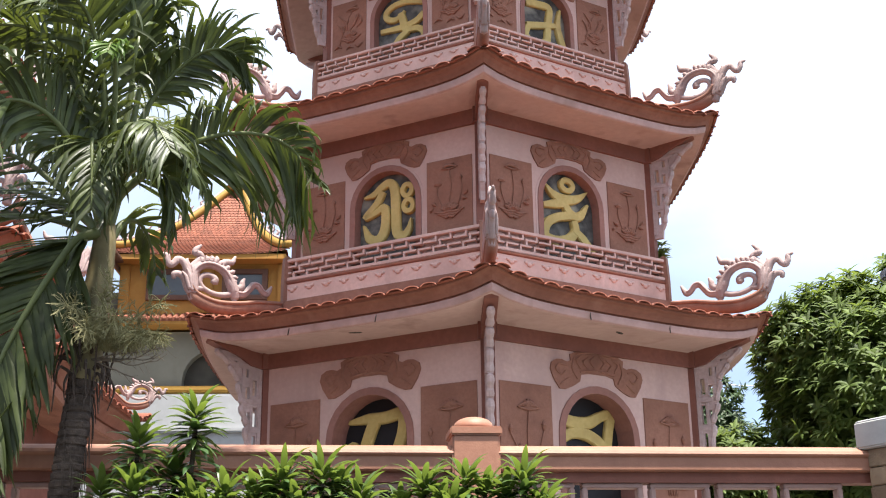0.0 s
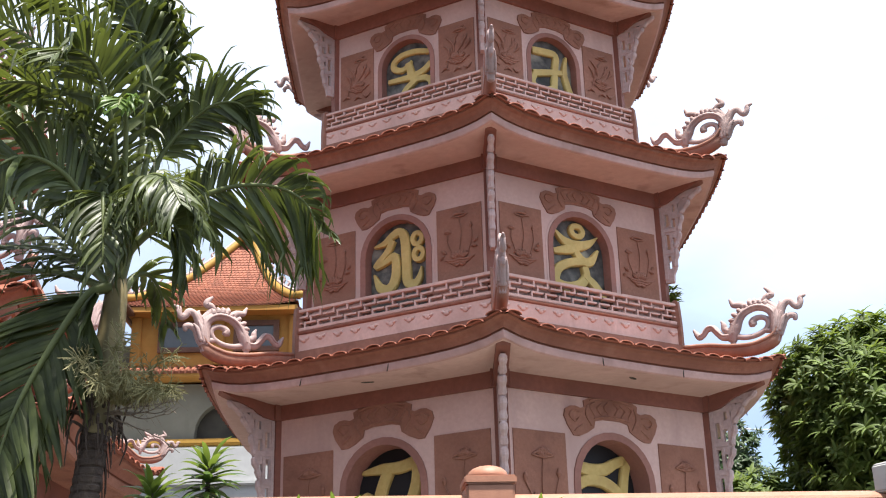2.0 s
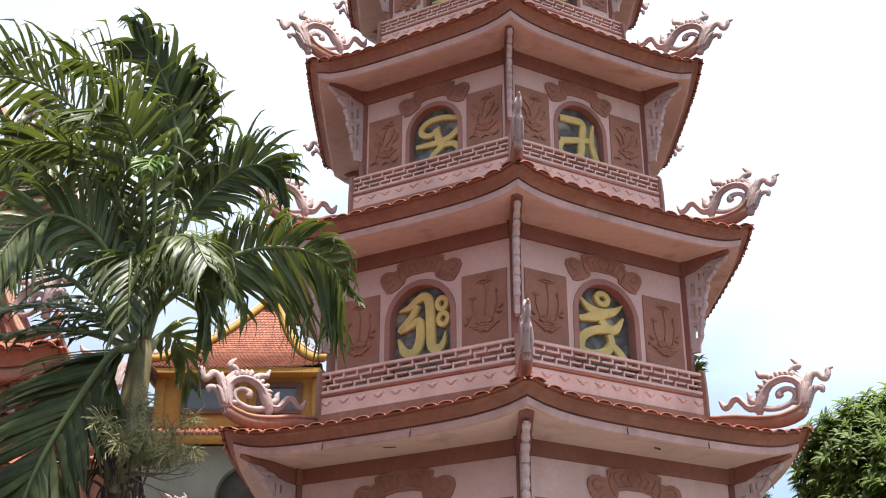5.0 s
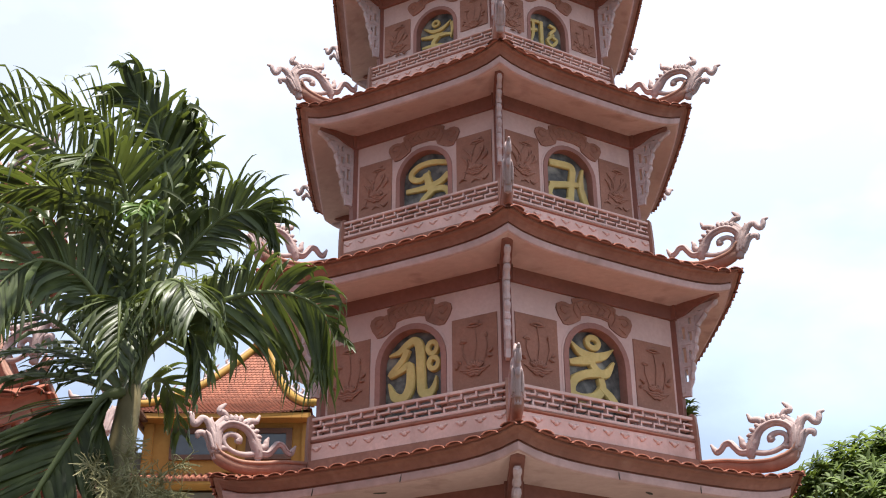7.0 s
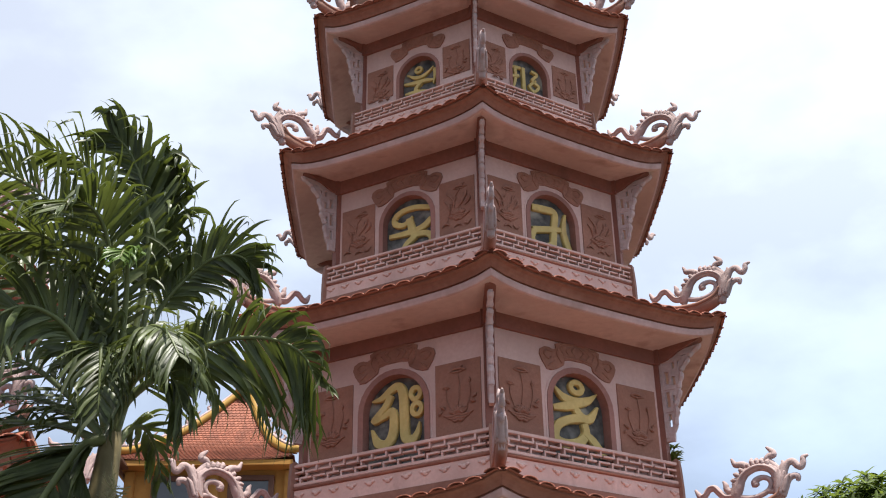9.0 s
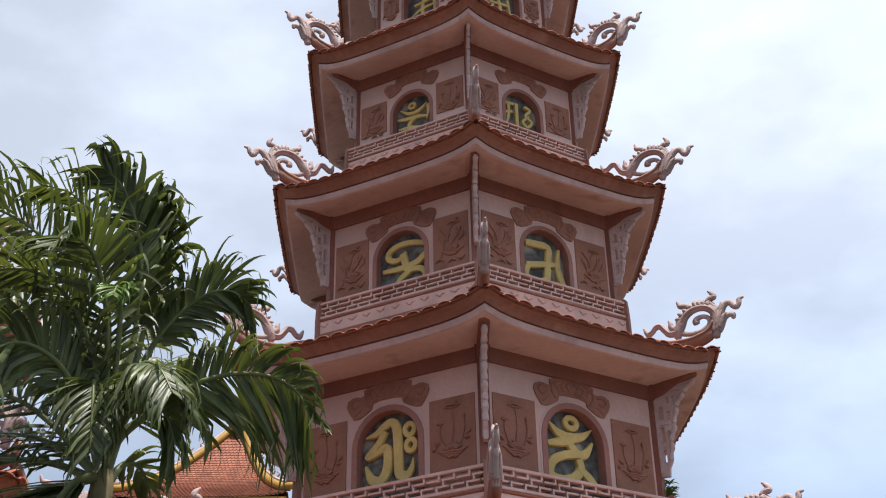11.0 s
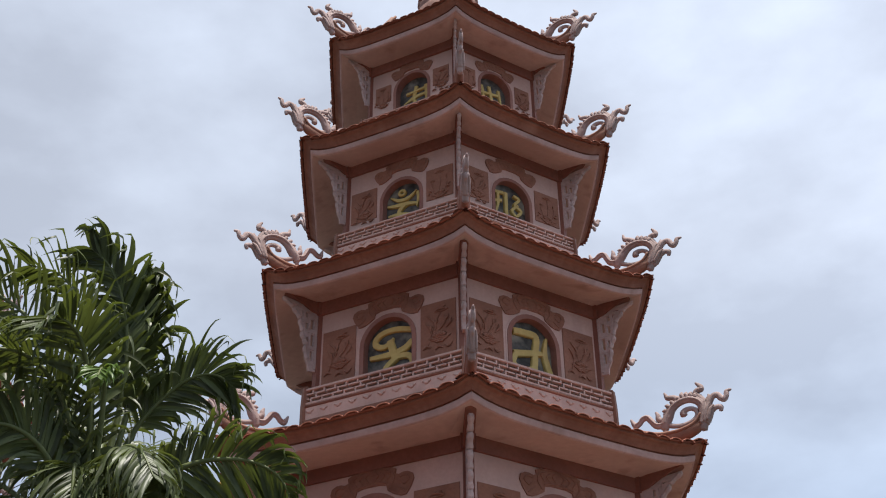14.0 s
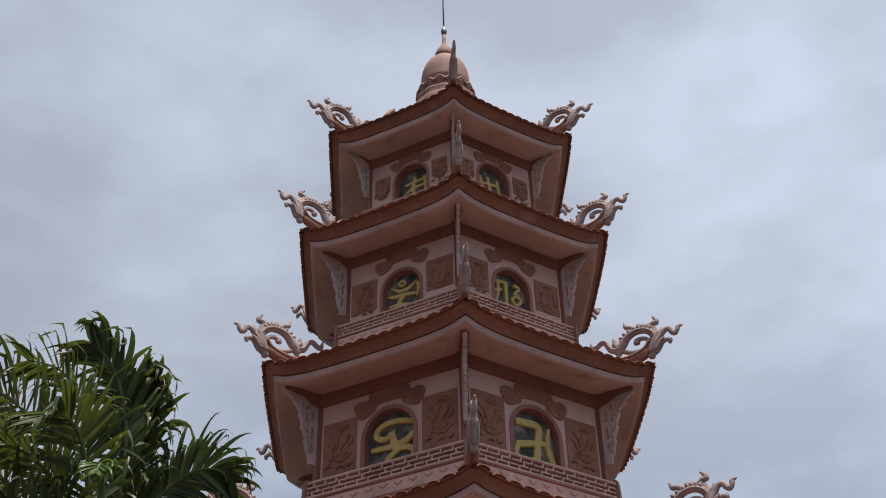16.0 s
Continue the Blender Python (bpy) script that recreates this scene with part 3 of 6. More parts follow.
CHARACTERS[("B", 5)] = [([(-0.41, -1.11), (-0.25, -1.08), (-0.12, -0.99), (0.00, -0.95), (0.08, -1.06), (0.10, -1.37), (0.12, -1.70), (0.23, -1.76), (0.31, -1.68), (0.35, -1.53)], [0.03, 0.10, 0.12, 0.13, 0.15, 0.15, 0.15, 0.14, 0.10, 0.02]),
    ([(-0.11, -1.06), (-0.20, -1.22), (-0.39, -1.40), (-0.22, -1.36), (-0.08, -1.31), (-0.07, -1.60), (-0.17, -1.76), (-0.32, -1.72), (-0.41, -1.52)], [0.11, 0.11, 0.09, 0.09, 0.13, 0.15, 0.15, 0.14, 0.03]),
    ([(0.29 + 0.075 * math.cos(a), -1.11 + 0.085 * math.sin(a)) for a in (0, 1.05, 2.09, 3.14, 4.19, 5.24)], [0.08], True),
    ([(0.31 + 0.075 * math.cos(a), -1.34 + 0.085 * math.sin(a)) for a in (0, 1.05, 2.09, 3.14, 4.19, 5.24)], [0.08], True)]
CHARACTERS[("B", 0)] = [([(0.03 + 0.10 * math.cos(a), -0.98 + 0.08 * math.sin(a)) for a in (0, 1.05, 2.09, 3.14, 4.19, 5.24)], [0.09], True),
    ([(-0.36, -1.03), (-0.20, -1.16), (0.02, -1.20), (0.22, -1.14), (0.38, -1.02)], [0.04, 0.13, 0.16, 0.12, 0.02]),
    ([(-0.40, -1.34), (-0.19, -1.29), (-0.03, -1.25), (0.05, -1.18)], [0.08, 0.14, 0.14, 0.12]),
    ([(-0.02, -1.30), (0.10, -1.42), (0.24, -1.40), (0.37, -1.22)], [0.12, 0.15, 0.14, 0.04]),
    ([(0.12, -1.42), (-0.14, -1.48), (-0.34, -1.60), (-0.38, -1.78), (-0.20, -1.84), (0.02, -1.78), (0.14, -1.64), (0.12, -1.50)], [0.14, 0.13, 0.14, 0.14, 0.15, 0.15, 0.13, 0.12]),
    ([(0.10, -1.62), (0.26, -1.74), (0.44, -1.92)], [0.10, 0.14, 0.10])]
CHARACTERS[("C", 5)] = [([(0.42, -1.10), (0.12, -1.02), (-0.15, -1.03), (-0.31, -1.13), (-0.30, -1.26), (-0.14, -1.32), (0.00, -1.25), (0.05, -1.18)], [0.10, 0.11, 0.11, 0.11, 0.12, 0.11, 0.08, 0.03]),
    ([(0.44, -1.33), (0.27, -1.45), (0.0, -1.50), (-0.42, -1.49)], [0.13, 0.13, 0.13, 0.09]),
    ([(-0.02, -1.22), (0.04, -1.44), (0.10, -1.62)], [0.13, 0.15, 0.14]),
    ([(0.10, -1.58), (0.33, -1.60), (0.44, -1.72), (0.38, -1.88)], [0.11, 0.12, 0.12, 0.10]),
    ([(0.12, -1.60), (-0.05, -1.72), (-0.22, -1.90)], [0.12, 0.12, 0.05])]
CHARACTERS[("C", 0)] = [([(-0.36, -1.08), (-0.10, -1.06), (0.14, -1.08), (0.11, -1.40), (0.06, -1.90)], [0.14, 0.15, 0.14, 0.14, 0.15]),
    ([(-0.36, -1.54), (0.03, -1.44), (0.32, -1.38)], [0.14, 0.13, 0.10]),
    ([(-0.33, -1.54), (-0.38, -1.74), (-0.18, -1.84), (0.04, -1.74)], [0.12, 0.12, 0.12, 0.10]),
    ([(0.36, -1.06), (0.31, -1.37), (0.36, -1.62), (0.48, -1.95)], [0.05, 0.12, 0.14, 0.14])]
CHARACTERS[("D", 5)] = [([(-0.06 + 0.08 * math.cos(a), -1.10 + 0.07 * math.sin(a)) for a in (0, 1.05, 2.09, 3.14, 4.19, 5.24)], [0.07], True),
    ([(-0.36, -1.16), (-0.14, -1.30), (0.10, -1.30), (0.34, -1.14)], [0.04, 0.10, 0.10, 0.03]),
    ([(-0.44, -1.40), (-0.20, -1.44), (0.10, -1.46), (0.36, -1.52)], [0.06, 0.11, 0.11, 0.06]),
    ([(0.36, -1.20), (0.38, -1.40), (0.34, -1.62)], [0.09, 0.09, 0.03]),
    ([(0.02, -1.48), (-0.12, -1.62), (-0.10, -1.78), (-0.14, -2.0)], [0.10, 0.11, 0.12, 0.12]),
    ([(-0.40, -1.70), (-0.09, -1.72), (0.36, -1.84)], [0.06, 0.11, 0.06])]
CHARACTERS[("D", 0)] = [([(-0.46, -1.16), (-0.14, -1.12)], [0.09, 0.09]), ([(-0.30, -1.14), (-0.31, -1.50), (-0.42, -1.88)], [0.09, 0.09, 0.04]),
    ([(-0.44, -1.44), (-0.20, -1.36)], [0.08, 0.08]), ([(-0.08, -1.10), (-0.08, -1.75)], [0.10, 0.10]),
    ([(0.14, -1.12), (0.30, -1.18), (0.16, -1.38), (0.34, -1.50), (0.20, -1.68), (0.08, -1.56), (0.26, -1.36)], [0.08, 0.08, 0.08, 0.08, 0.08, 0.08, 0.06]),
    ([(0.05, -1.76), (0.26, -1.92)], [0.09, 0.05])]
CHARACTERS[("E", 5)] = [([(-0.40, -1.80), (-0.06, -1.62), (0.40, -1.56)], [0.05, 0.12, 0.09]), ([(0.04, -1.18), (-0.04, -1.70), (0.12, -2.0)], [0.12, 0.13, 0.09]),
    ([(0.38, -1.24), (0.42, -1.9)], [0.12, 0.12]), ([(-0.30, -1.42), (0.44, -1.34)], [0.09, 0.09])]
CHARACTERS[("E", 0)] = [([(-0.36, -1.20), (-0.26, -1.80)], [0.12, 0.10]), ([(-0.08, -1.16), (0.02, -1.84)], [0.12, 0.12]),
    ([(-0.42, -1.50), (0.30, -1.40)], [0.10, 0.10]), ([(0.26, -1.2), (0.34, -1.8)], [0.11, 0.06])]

RELIEFS = {"A": ("tall", "tall"), "B": ("open", "open"), "C": ("spray", "spray"), "D": ("spray", "open"), "E": ("open", "spray")}


NICHE_DROP = {"A": 0.0, "B": 0.0, "C": 0.02, "D": 0.12, "E": 0.14}      # how much lower the upper characters sit under the eave
NICHE_SPRING = {"A": -1.325, "B": -1.305, "C": -1.325, "D": -1.50, "E": -1.60}
PANEL_TOP = {"A": -0.82, "B": -0.832, "C": -0.80, "D": -1.00, "E": -1.20}


def build_storey(tower, key, phi, r, z_eave, z_floor, frieze, characters=True):
    s = r / 2.97
    half = r / 2
    z_n = z_eave - NICHE_DROP[key]
    nw = s * (1.13 if key == "E" else 1.0)
    deep = {"A": 0.30, "D": 0.20, "E": 0.27}.get(key, 0.17)
    z_spring, z_panel = z_eave + NICHE_SPRING[key] * s, z_eave + PANEL_TOP[key] * s

    def sc(pts):
        return [(u * s, z_eave + z * s) for u, z in pts]

    # one side's meshes, shared by the six sides
    bm = bmesh.new()
    bottom = max(z_floor, z_eave - 2.35 * s) + 0.02
    opening = arch(0.49 * nw, z_spring, bottom)
    slab(bm, [(-half, z_floor), (-half, z_eave - 0.05), (half, z_eave - 0.05), (half, z_floor)], -0.22 if key != "A" else -0.36, 0.0, [opening])
    wall_me = finish("wall", bm, PINK)
    bm = bmesh.new()
    slab(bm, arch(0.51 * nw, z_spring, bottom - 0.01), -deep * s - 0.02, -(deep - 0.025) * s)
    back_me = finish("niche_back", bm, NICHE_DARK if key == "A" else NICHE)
    bm = bmesh.new()
    slab(bm, arch(0.572 * nw, z_spring, bottom), -0.001, 0.016, [arch(0.487 * nw, z_spring, bottom + 0.01)])
    for a, b in zip(arch(0.487 * nw, z_spring, bottom), arch(0.487 * nw, z_spring, bottom)[1:]):   # lining of the reveal
        q = [bm.verts.new((a[0], 0.0, a[1])), bm.verts.new((b[0], 0.0, b[1])), bm.verts.new((b[0], (deep - 0.024) * s, b[1])), bm.verts.new((a[0], (deep - 0.024) * s, a[1]))]
        bm.faces.new(q)
    frame_me = finish("niche_frame", bm, NICHE_FRAME)
    bm = bmesh.new()
    slab(bm, arch(0.606 * nw, z_spring, bottom), -0.001, 0.006, [arch(0.574 * nw, z_spring, bottom + 0.01)])
    ring_me = finish("niche_surround", bm, PINK)
    bm = bmesh.new()
    outline = CARTOUCHE + [(-u, z) for u, z in CARTOUCHE[:0:-1]]
    slab(bm, sc(outline), -0.001, 0.018)
    for sg in (-1, 1):
        for pts in ([(0.04, -0.44), (0.10, -0.50), (0.05, -0.57)], [(0.13, -0.46), (0.20, -0.52), (0.14, -0.59)], [(0.22, -0.45), (0.30, -0.50), (0.24, -0.60)], [(0.33, -0.48), (0.36, -0.60), (0.29, -0.72)], [(0.44, -0.58), (0.54, -0.57), (0.59, -0.63), (0.52, -0.69), (0.46, -0.65)], [(0.42, -0.72), (0.49, -0.77), (0.53, -0.80)], [(0.02, -0.60), (0.14, -0.615), (0.25, -0.635)], [(0.02, -0.405), (0.16, -0.41), (0.30, -0.435)]):
            tube(bm, smooth_line([(sg * u * s, -0.018, z_eave + z * s) for u, z in pts], 4), [0.010 * s, 0.016 * s, 0.010 * s], 6)
    wide = 1.0 if key in "AB" else 1.1
    bm.transform(Matrix.Translation((0, 0, z_eave + 0.03 * s - frieze)) @ Matrix.Diagonal((wide, 1.1, wide, 1)) @ Matrix.Translation((0, 0, 0.375 * s - z_eave)))
    cart_me = finish("cartouche", bm, SIENNA)
    bm = bmesh.new()
    box(bm, -half - 0.026, half + 0.026, -0.045, 0.05, z_eave - frieze, z_eave - 0.06)
    band_me = finish("frieze", bm, BROWN)
    panel_me, relief_me = [], []
    z_low = max(z_floor + 0.04, z_eave - (1.86 if key != "A" else 2.25) * s)
    for side in (-1, 1):
        bm = bmesh.new()
        u0, u1 = sorted(((0.662 if key != "E" else 0.74) * s * side, (1.352 if key != "E" else 1.28) * s * side))
        slab(bm, [(u0, z_low), (u0, z_panel), (u1, z_panel), (u1, z_low)], -0.001, 0.014)
        panel_me.append(finish("relief_panel", bm, SIENNA))
        bm = bmesh.new()
        lotus_relief(bm, RELIEFS[key][0 if side < 0 else 1], s)
        bm.transform(Matrix.Translation((0.5 * (u0 + u1), -0.013, z_panel)) @ Matrix.Diagonal((1, 1.0, 1, 1)))
        relief_me.append(finish("lotus", bm, SIENNA, True))
    for j in range(6):
        m = face_pose(phi, j, r)
        wall = hang("wall", wall_me, tower, m)
        hang("frieze", band_me, wall, label="dark brown frieze under the soffit")
        hang("cartouche", cart_me, wall, label="sienna relief cartouche over the niche")
        niche = hang("niche", frame_me, tower, m, "arched niche with brown frame and slate back")
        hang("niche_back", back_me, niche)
        if key != "A":
            hang("niche_surround", ring_me, niche, label="pale pink raised arch")
        for pm, rm in zip(panel_me, relief_me):
            panel = hang("relief_panel", pm, tower, m, "sienna plaster panel with lotus relief")
            tagged(hang("lotus", rm, panel), kind="stuff")
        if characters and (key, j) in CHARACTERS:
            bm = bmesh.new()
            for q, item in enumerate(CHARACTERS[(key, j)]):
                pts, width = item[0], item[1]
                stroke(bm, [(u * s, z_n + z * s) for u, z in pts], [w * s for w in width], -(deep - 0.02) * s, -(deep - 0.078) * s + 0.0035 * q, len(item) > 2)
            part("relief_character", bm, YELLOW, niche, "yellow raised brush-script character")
    # corner pilasters, hip beams and brackets
    bm = bmesh.new()
    hw = 0.075 * s
    slab(bm, [(r - 0.12, z_floor), (r - 0.12, z_eave - 0.065), (r + 0.030, z_eave - 0.065), (r + 0.030, z_floor)], -hw, hw)
    b2 = bmesh.new()
    slab(b2, [(r - 0.10, z_eave - frieze - 0.003), (r - 0.10, z_eave - 0.055), (r + 0.058, z_eave - 0.055), (r + 0.058, z_eave - frieze - 0.003)], -0.105 * s, 0.105 * s)
    merge(bm, b2)
    pil_me = finish("pilaster", bm, BROWN)
    bm = bmesh.new()
    slab(bm, [(r - 0.16, z_eave - frieze - 0.04), (r - 0.16, z_eave - 0.10), (r + 0.74 * s, z_eave - 0.045), (r + 0.70 * s, z_eave - 0.12 * s), (r + 0.34 * s, z_eave - 0.26 * s), (r + 0.18 * s, z_eave - 0.36 * s)], -0.075 * s, 0.075 * s)
    beam_me = finish("hip_beam", bm, BROWN)
    bm = corner_bracket(s)
    bm.transform(Matrix.Diagonal(({"A": 1.0, "B": 1.1, "C": 1.22, "D": 1.32, "E": 1.35}[key], 1, 1.22 if key in "DE" else 1.05, 1)))
    bm.transform(Matrix.Translation((r + 0.02, 0, z_eave)))
    br_me = finish("corner_bracket", bm, BRACKET)
    for j in range(6):
        m = corner_pose(phi, j)
        hang("pilaster", pil_me, tower, m, "brown corner pilaster")
        beam = hang("hip_beam", beam_me, tower, m, "brown beam under the hip")
        hang("corner_bracket", br_me, beam, label="pale carved bracket with scalloped edge")


def barrel_tile(length, radius):
    """Half-round cover tile, hollow; x across, y inward up the slope."""
    bm = bmesh.new()
    n = 6
    rows = []
    for y, k in ((0.0, 1.0), (length * 0.5, 0.97), (length, 0.93)):
        rows.append([[bm.verts.new((q * k * math.cos(math.pi * i / n), y, q * k * math.sin(math.pi * i / n) * 0.40)) for i in range(n + 1)] for q in (radius, radius * 0.72)])
    for a, b in zip(rows, rows[1:]):
        for i in range(n):
            bm.faces.new((a[0][i], a[0][i + 1], b[0][i + 1], b[0][i]))
            bm.faces.new((a[1][i], b[1][i], b[1][i + 1], a[1][i + 1]))
    for i in range(n):
        bm.faces.new((rows[0][0][i], rows[0][1][i], rows[0][1][i + 1], rows[0][0][i + 1]))
    return bm


def build_roof(tower, phi, r_eave, z_eave, r_top, z_top, r_wall, tile_step=0.243, orn_scale=1.0, orn_tilt=0.0, tiles=True, orn_shift=(0.0, 0.0), orn_size=1.0, inner=0.20, drains=False, field_rows=True, loose=(0, 5), under=None):
    lift = 0.20
    bm = bmesh.new()
    hex_sweep(bm, [(r_wall - 0.05, z_eave - inner - 0.005, 0.0), (r_wall + 0.03, z_eave - inner, 0.02), (0.5 * (r_wall + r_eave), z_eave - 0.5 * inner - 0.03, 0.42), (r_eave - 0.045, z_eave - 0.088, 0.84)], lift, phi)
    soffit = part("soffit", bm, under or SOFFIT, tower, "weathered pinkish soffit under the eave", smooth=False)
    bm = bmesh.new()
    lathe(bm, [(0.055, 0.0), (0.06, 0.004), (0.06, 0.03), (0.02, 0.03)], 14)
    drain_me = finish("drain_outlet", bm, VOID)
    ap = (0.45 * r_wall + 0.55 * r_eave) * C30
    for j in range(6 if drains else 0):
        hang("drain_outlet", drain_me, soffit, face_pose(phi, j, 0) @ pose(0.05, -ap, z_eave - 0.5 * inner - 0.03 - 0.42 * lift - 0.008) @ pose(0, 0, 0, 0, 0, 25) @ Matrix.Diagonal((1.5, 0.5, 1, 1)), "dark drain outlet")
    bm = bmesh.new()
    hex_sweep(bm, [(r_eave - 0.045, z_eave - 0.088, 0.84), (r_eave - 0.012, z_eave - 0.074, 0.84), (r_eave + 0.002, z_eave - 0.035, 0.84), (r_eave + 0.008, z_eave + 0.012, 0.84), (r_eave - 0.03, z_eave + 0.022, 0.84)], lift, phi)
    fascia = part("fascia", bm, under or FASCIA, soffit, "pale edge of the soffit" if under is None else "brown edge of the soffit")
    bm = bmesh.new()
    box(bm, -0.004, 0.004, -0.006, 0.006, -0.10, 0.0)
    crack_me = finish("crack", bm, VOID)
    for j in range(6 if drains else 0):
        for u in (-0.33, 0.27):
            hang("crack", crack_me, fascia, face_pose(phi, j, 0) @ pose(u * r_eave / 2, -r_eave * C30 - 0.001, z_eave + 0.006 + 0.84 * lift * (eave_lift(u) - 1), -8, 9 * math.sin(9 * u + j)), "dark hairline crack")
    bm = bmesh.new()
    hex_sweep(bm, [(r_eave - 0.020, z_eave + 0.020, 0.84), (r_eave - 0.020, z_eave + 0.040, 0.85), (r_eave + 0.016, z_eave + 0.042, 0.86), (r_eave + 0.030, z_eave + 0.065, 0.88), (r_eave + 0.055, z_eave + 0.105, 0.92),
                   (r_eave + 0.10, z_eave + 0.15, 0.95), (r_eave + 0.155, z_eave + 0.180, 1.0), (r_eave + 0.165, z_eave + 0.215, 1.0), (r_eave + 0.10, z_eave + 0.222, 1.0)], lift, phi)
    roof = part("roof", bm, COVE, tower, "brown coved eave moulding below terracotta tiles", smooth=False)
    rt, zt = r_eave + 0.19, z_eave + 0.235
    bm = bmesh.new()
    mid_r, mid_z = rt + (r_top - rt) * 0.5, zt - 0.13 + max(0.0, z_top - zt - 0.6) * 0.3
    deck = [(rt - 0.01, zt - 0.034, 1.0), (rt + 0.022, zt - 0.032, 1.0), (rt + 0.034, zt - 0.018, 1.0), (rt, zt - 0.008, 1.0), (mid_r, mid_z, 0.15), (r_top - 0.05, z_top, 0.0)]
    hex_sweep(bm, deck, lift, phi)
    part("tile_bed", bm, TILE_JOINED, roof, "terracotta pan tiles")

    def deck_point(r, u):
        """Height of the bed at corner radius r and place u along the side."""
        c = lift * (eave_lift(u) - 1)
        if r > mid_r:
            t = (rt - r) / (rt - mid_r)
            return zt - 0.012 + (mid_z - zt + 0.012) * t + c * (1 - 0.85 * t)
        t = (mid_r - r) / max(mid_r - r_top, 1e-6)
        return mid_z + (z_top - mid_z) * t + c * 0.15 * (1 - t)

    hw = rt / 2
    count = max(3, round(2 * hw / tile_step))
    step = 2 * hw / count
    length = 0.34
    if tiles:
        tile_me = finish("tile", barrel_tile(length, step * 0.47), TILE, True)
    field = bmesh.new()
    for j in range(6):
        m = face_pose(phi, j, 0)
        for i in range(count):
            x = -hw + step * (i + 0.5)
            u = x / hw
            y0 = -rt * C30 - 0.040
            r_in = max(r_top, 2 * abs(x) + 0.05)
            run = (rt - r_in) * C30
            za = deck_point(rt, u)
            rb = rt - min(length / C30, max(rt - r_in, 0.1))
            zb = deck_point(rb, min(1, abs(x) / (rb / 2)))
            tilt = math.degrees(math.atan2(zb - za, max((rt - rb) * C30, 0.05)))
            if tiles:
                jit = random.uniform(-0.008, 0.008)
                if run > 0.16:
                    put = m @ pose(x + jit, y0, za - 0.020 + jit * 0.6, min(max(tilt, -6), 2))
                else:
                    put = m @ pose(x + jit, y0, za - 0.020, min(max(tilt, -3), 4)) @ Matrix.Diagonal((1, max(run + 0.05, 0.10) / length, 1, 1))
                if j in loose:
                    hang("tile", tile_me, roof, put)
                else:
                    merge(field, barrel_tile(length, step * 0.47), put)
            if field_rows and run > length * 1.5 + 0.05:
                pts = []
                k = 4
                for q in range(k + 1):
                    rr = rt - length * 1.5 / C30 - (rt - length * 1.5 / C30 - r_in) * q / k
                    pts.append((m @ pose(x, -rr * C30, deck_point(rr, min(1, abs(x) / (rr / 2))) - 0.01)).translation)
                tube(field, pts, [step * 0.22, step * 0.24], 8, 1.0, (m.to_3x3() @ Vector((1, 0, 0))), False)
    tagged(part("tile_field", field, TILE_JOINED, roof, "rows of terracotta cover tiles", smooth=True), kind="stuff")
    ridge_me = finish("hip_ridge", hip_ridge(max(0.2, (z_top - zt) * min(1.0, 1.34 / max(rt - r_top, 0.3)) + 0.05)), RIDGE, True)
    orn_me = finish("scroll_ornament", scroll_ornament(), STUCCO, True)
    for j in range(6):
        m = corner_pose(phi, j) @ pose(rt, 0, zt)
        rd = hang("hip_ridge", ridge_me, tower, m @ Matrix.Diagonal((orn_scale, orn_scale, orn_scale, 1)), "rust-brown hip ridge sweeping up at its end")
        hang("scroll_ornament", orn_me, rd, pose(-0.08 + orn_shift[0], 0, 0.22 + orn_shift[1], 0, orn_tilt, 0) @ Matrix.Diagonal((orn_size, orn_size, orn_size, 1)) @ pose(0.08, 0, -0.22), "pale rose stucco cloud-dragon scroll")


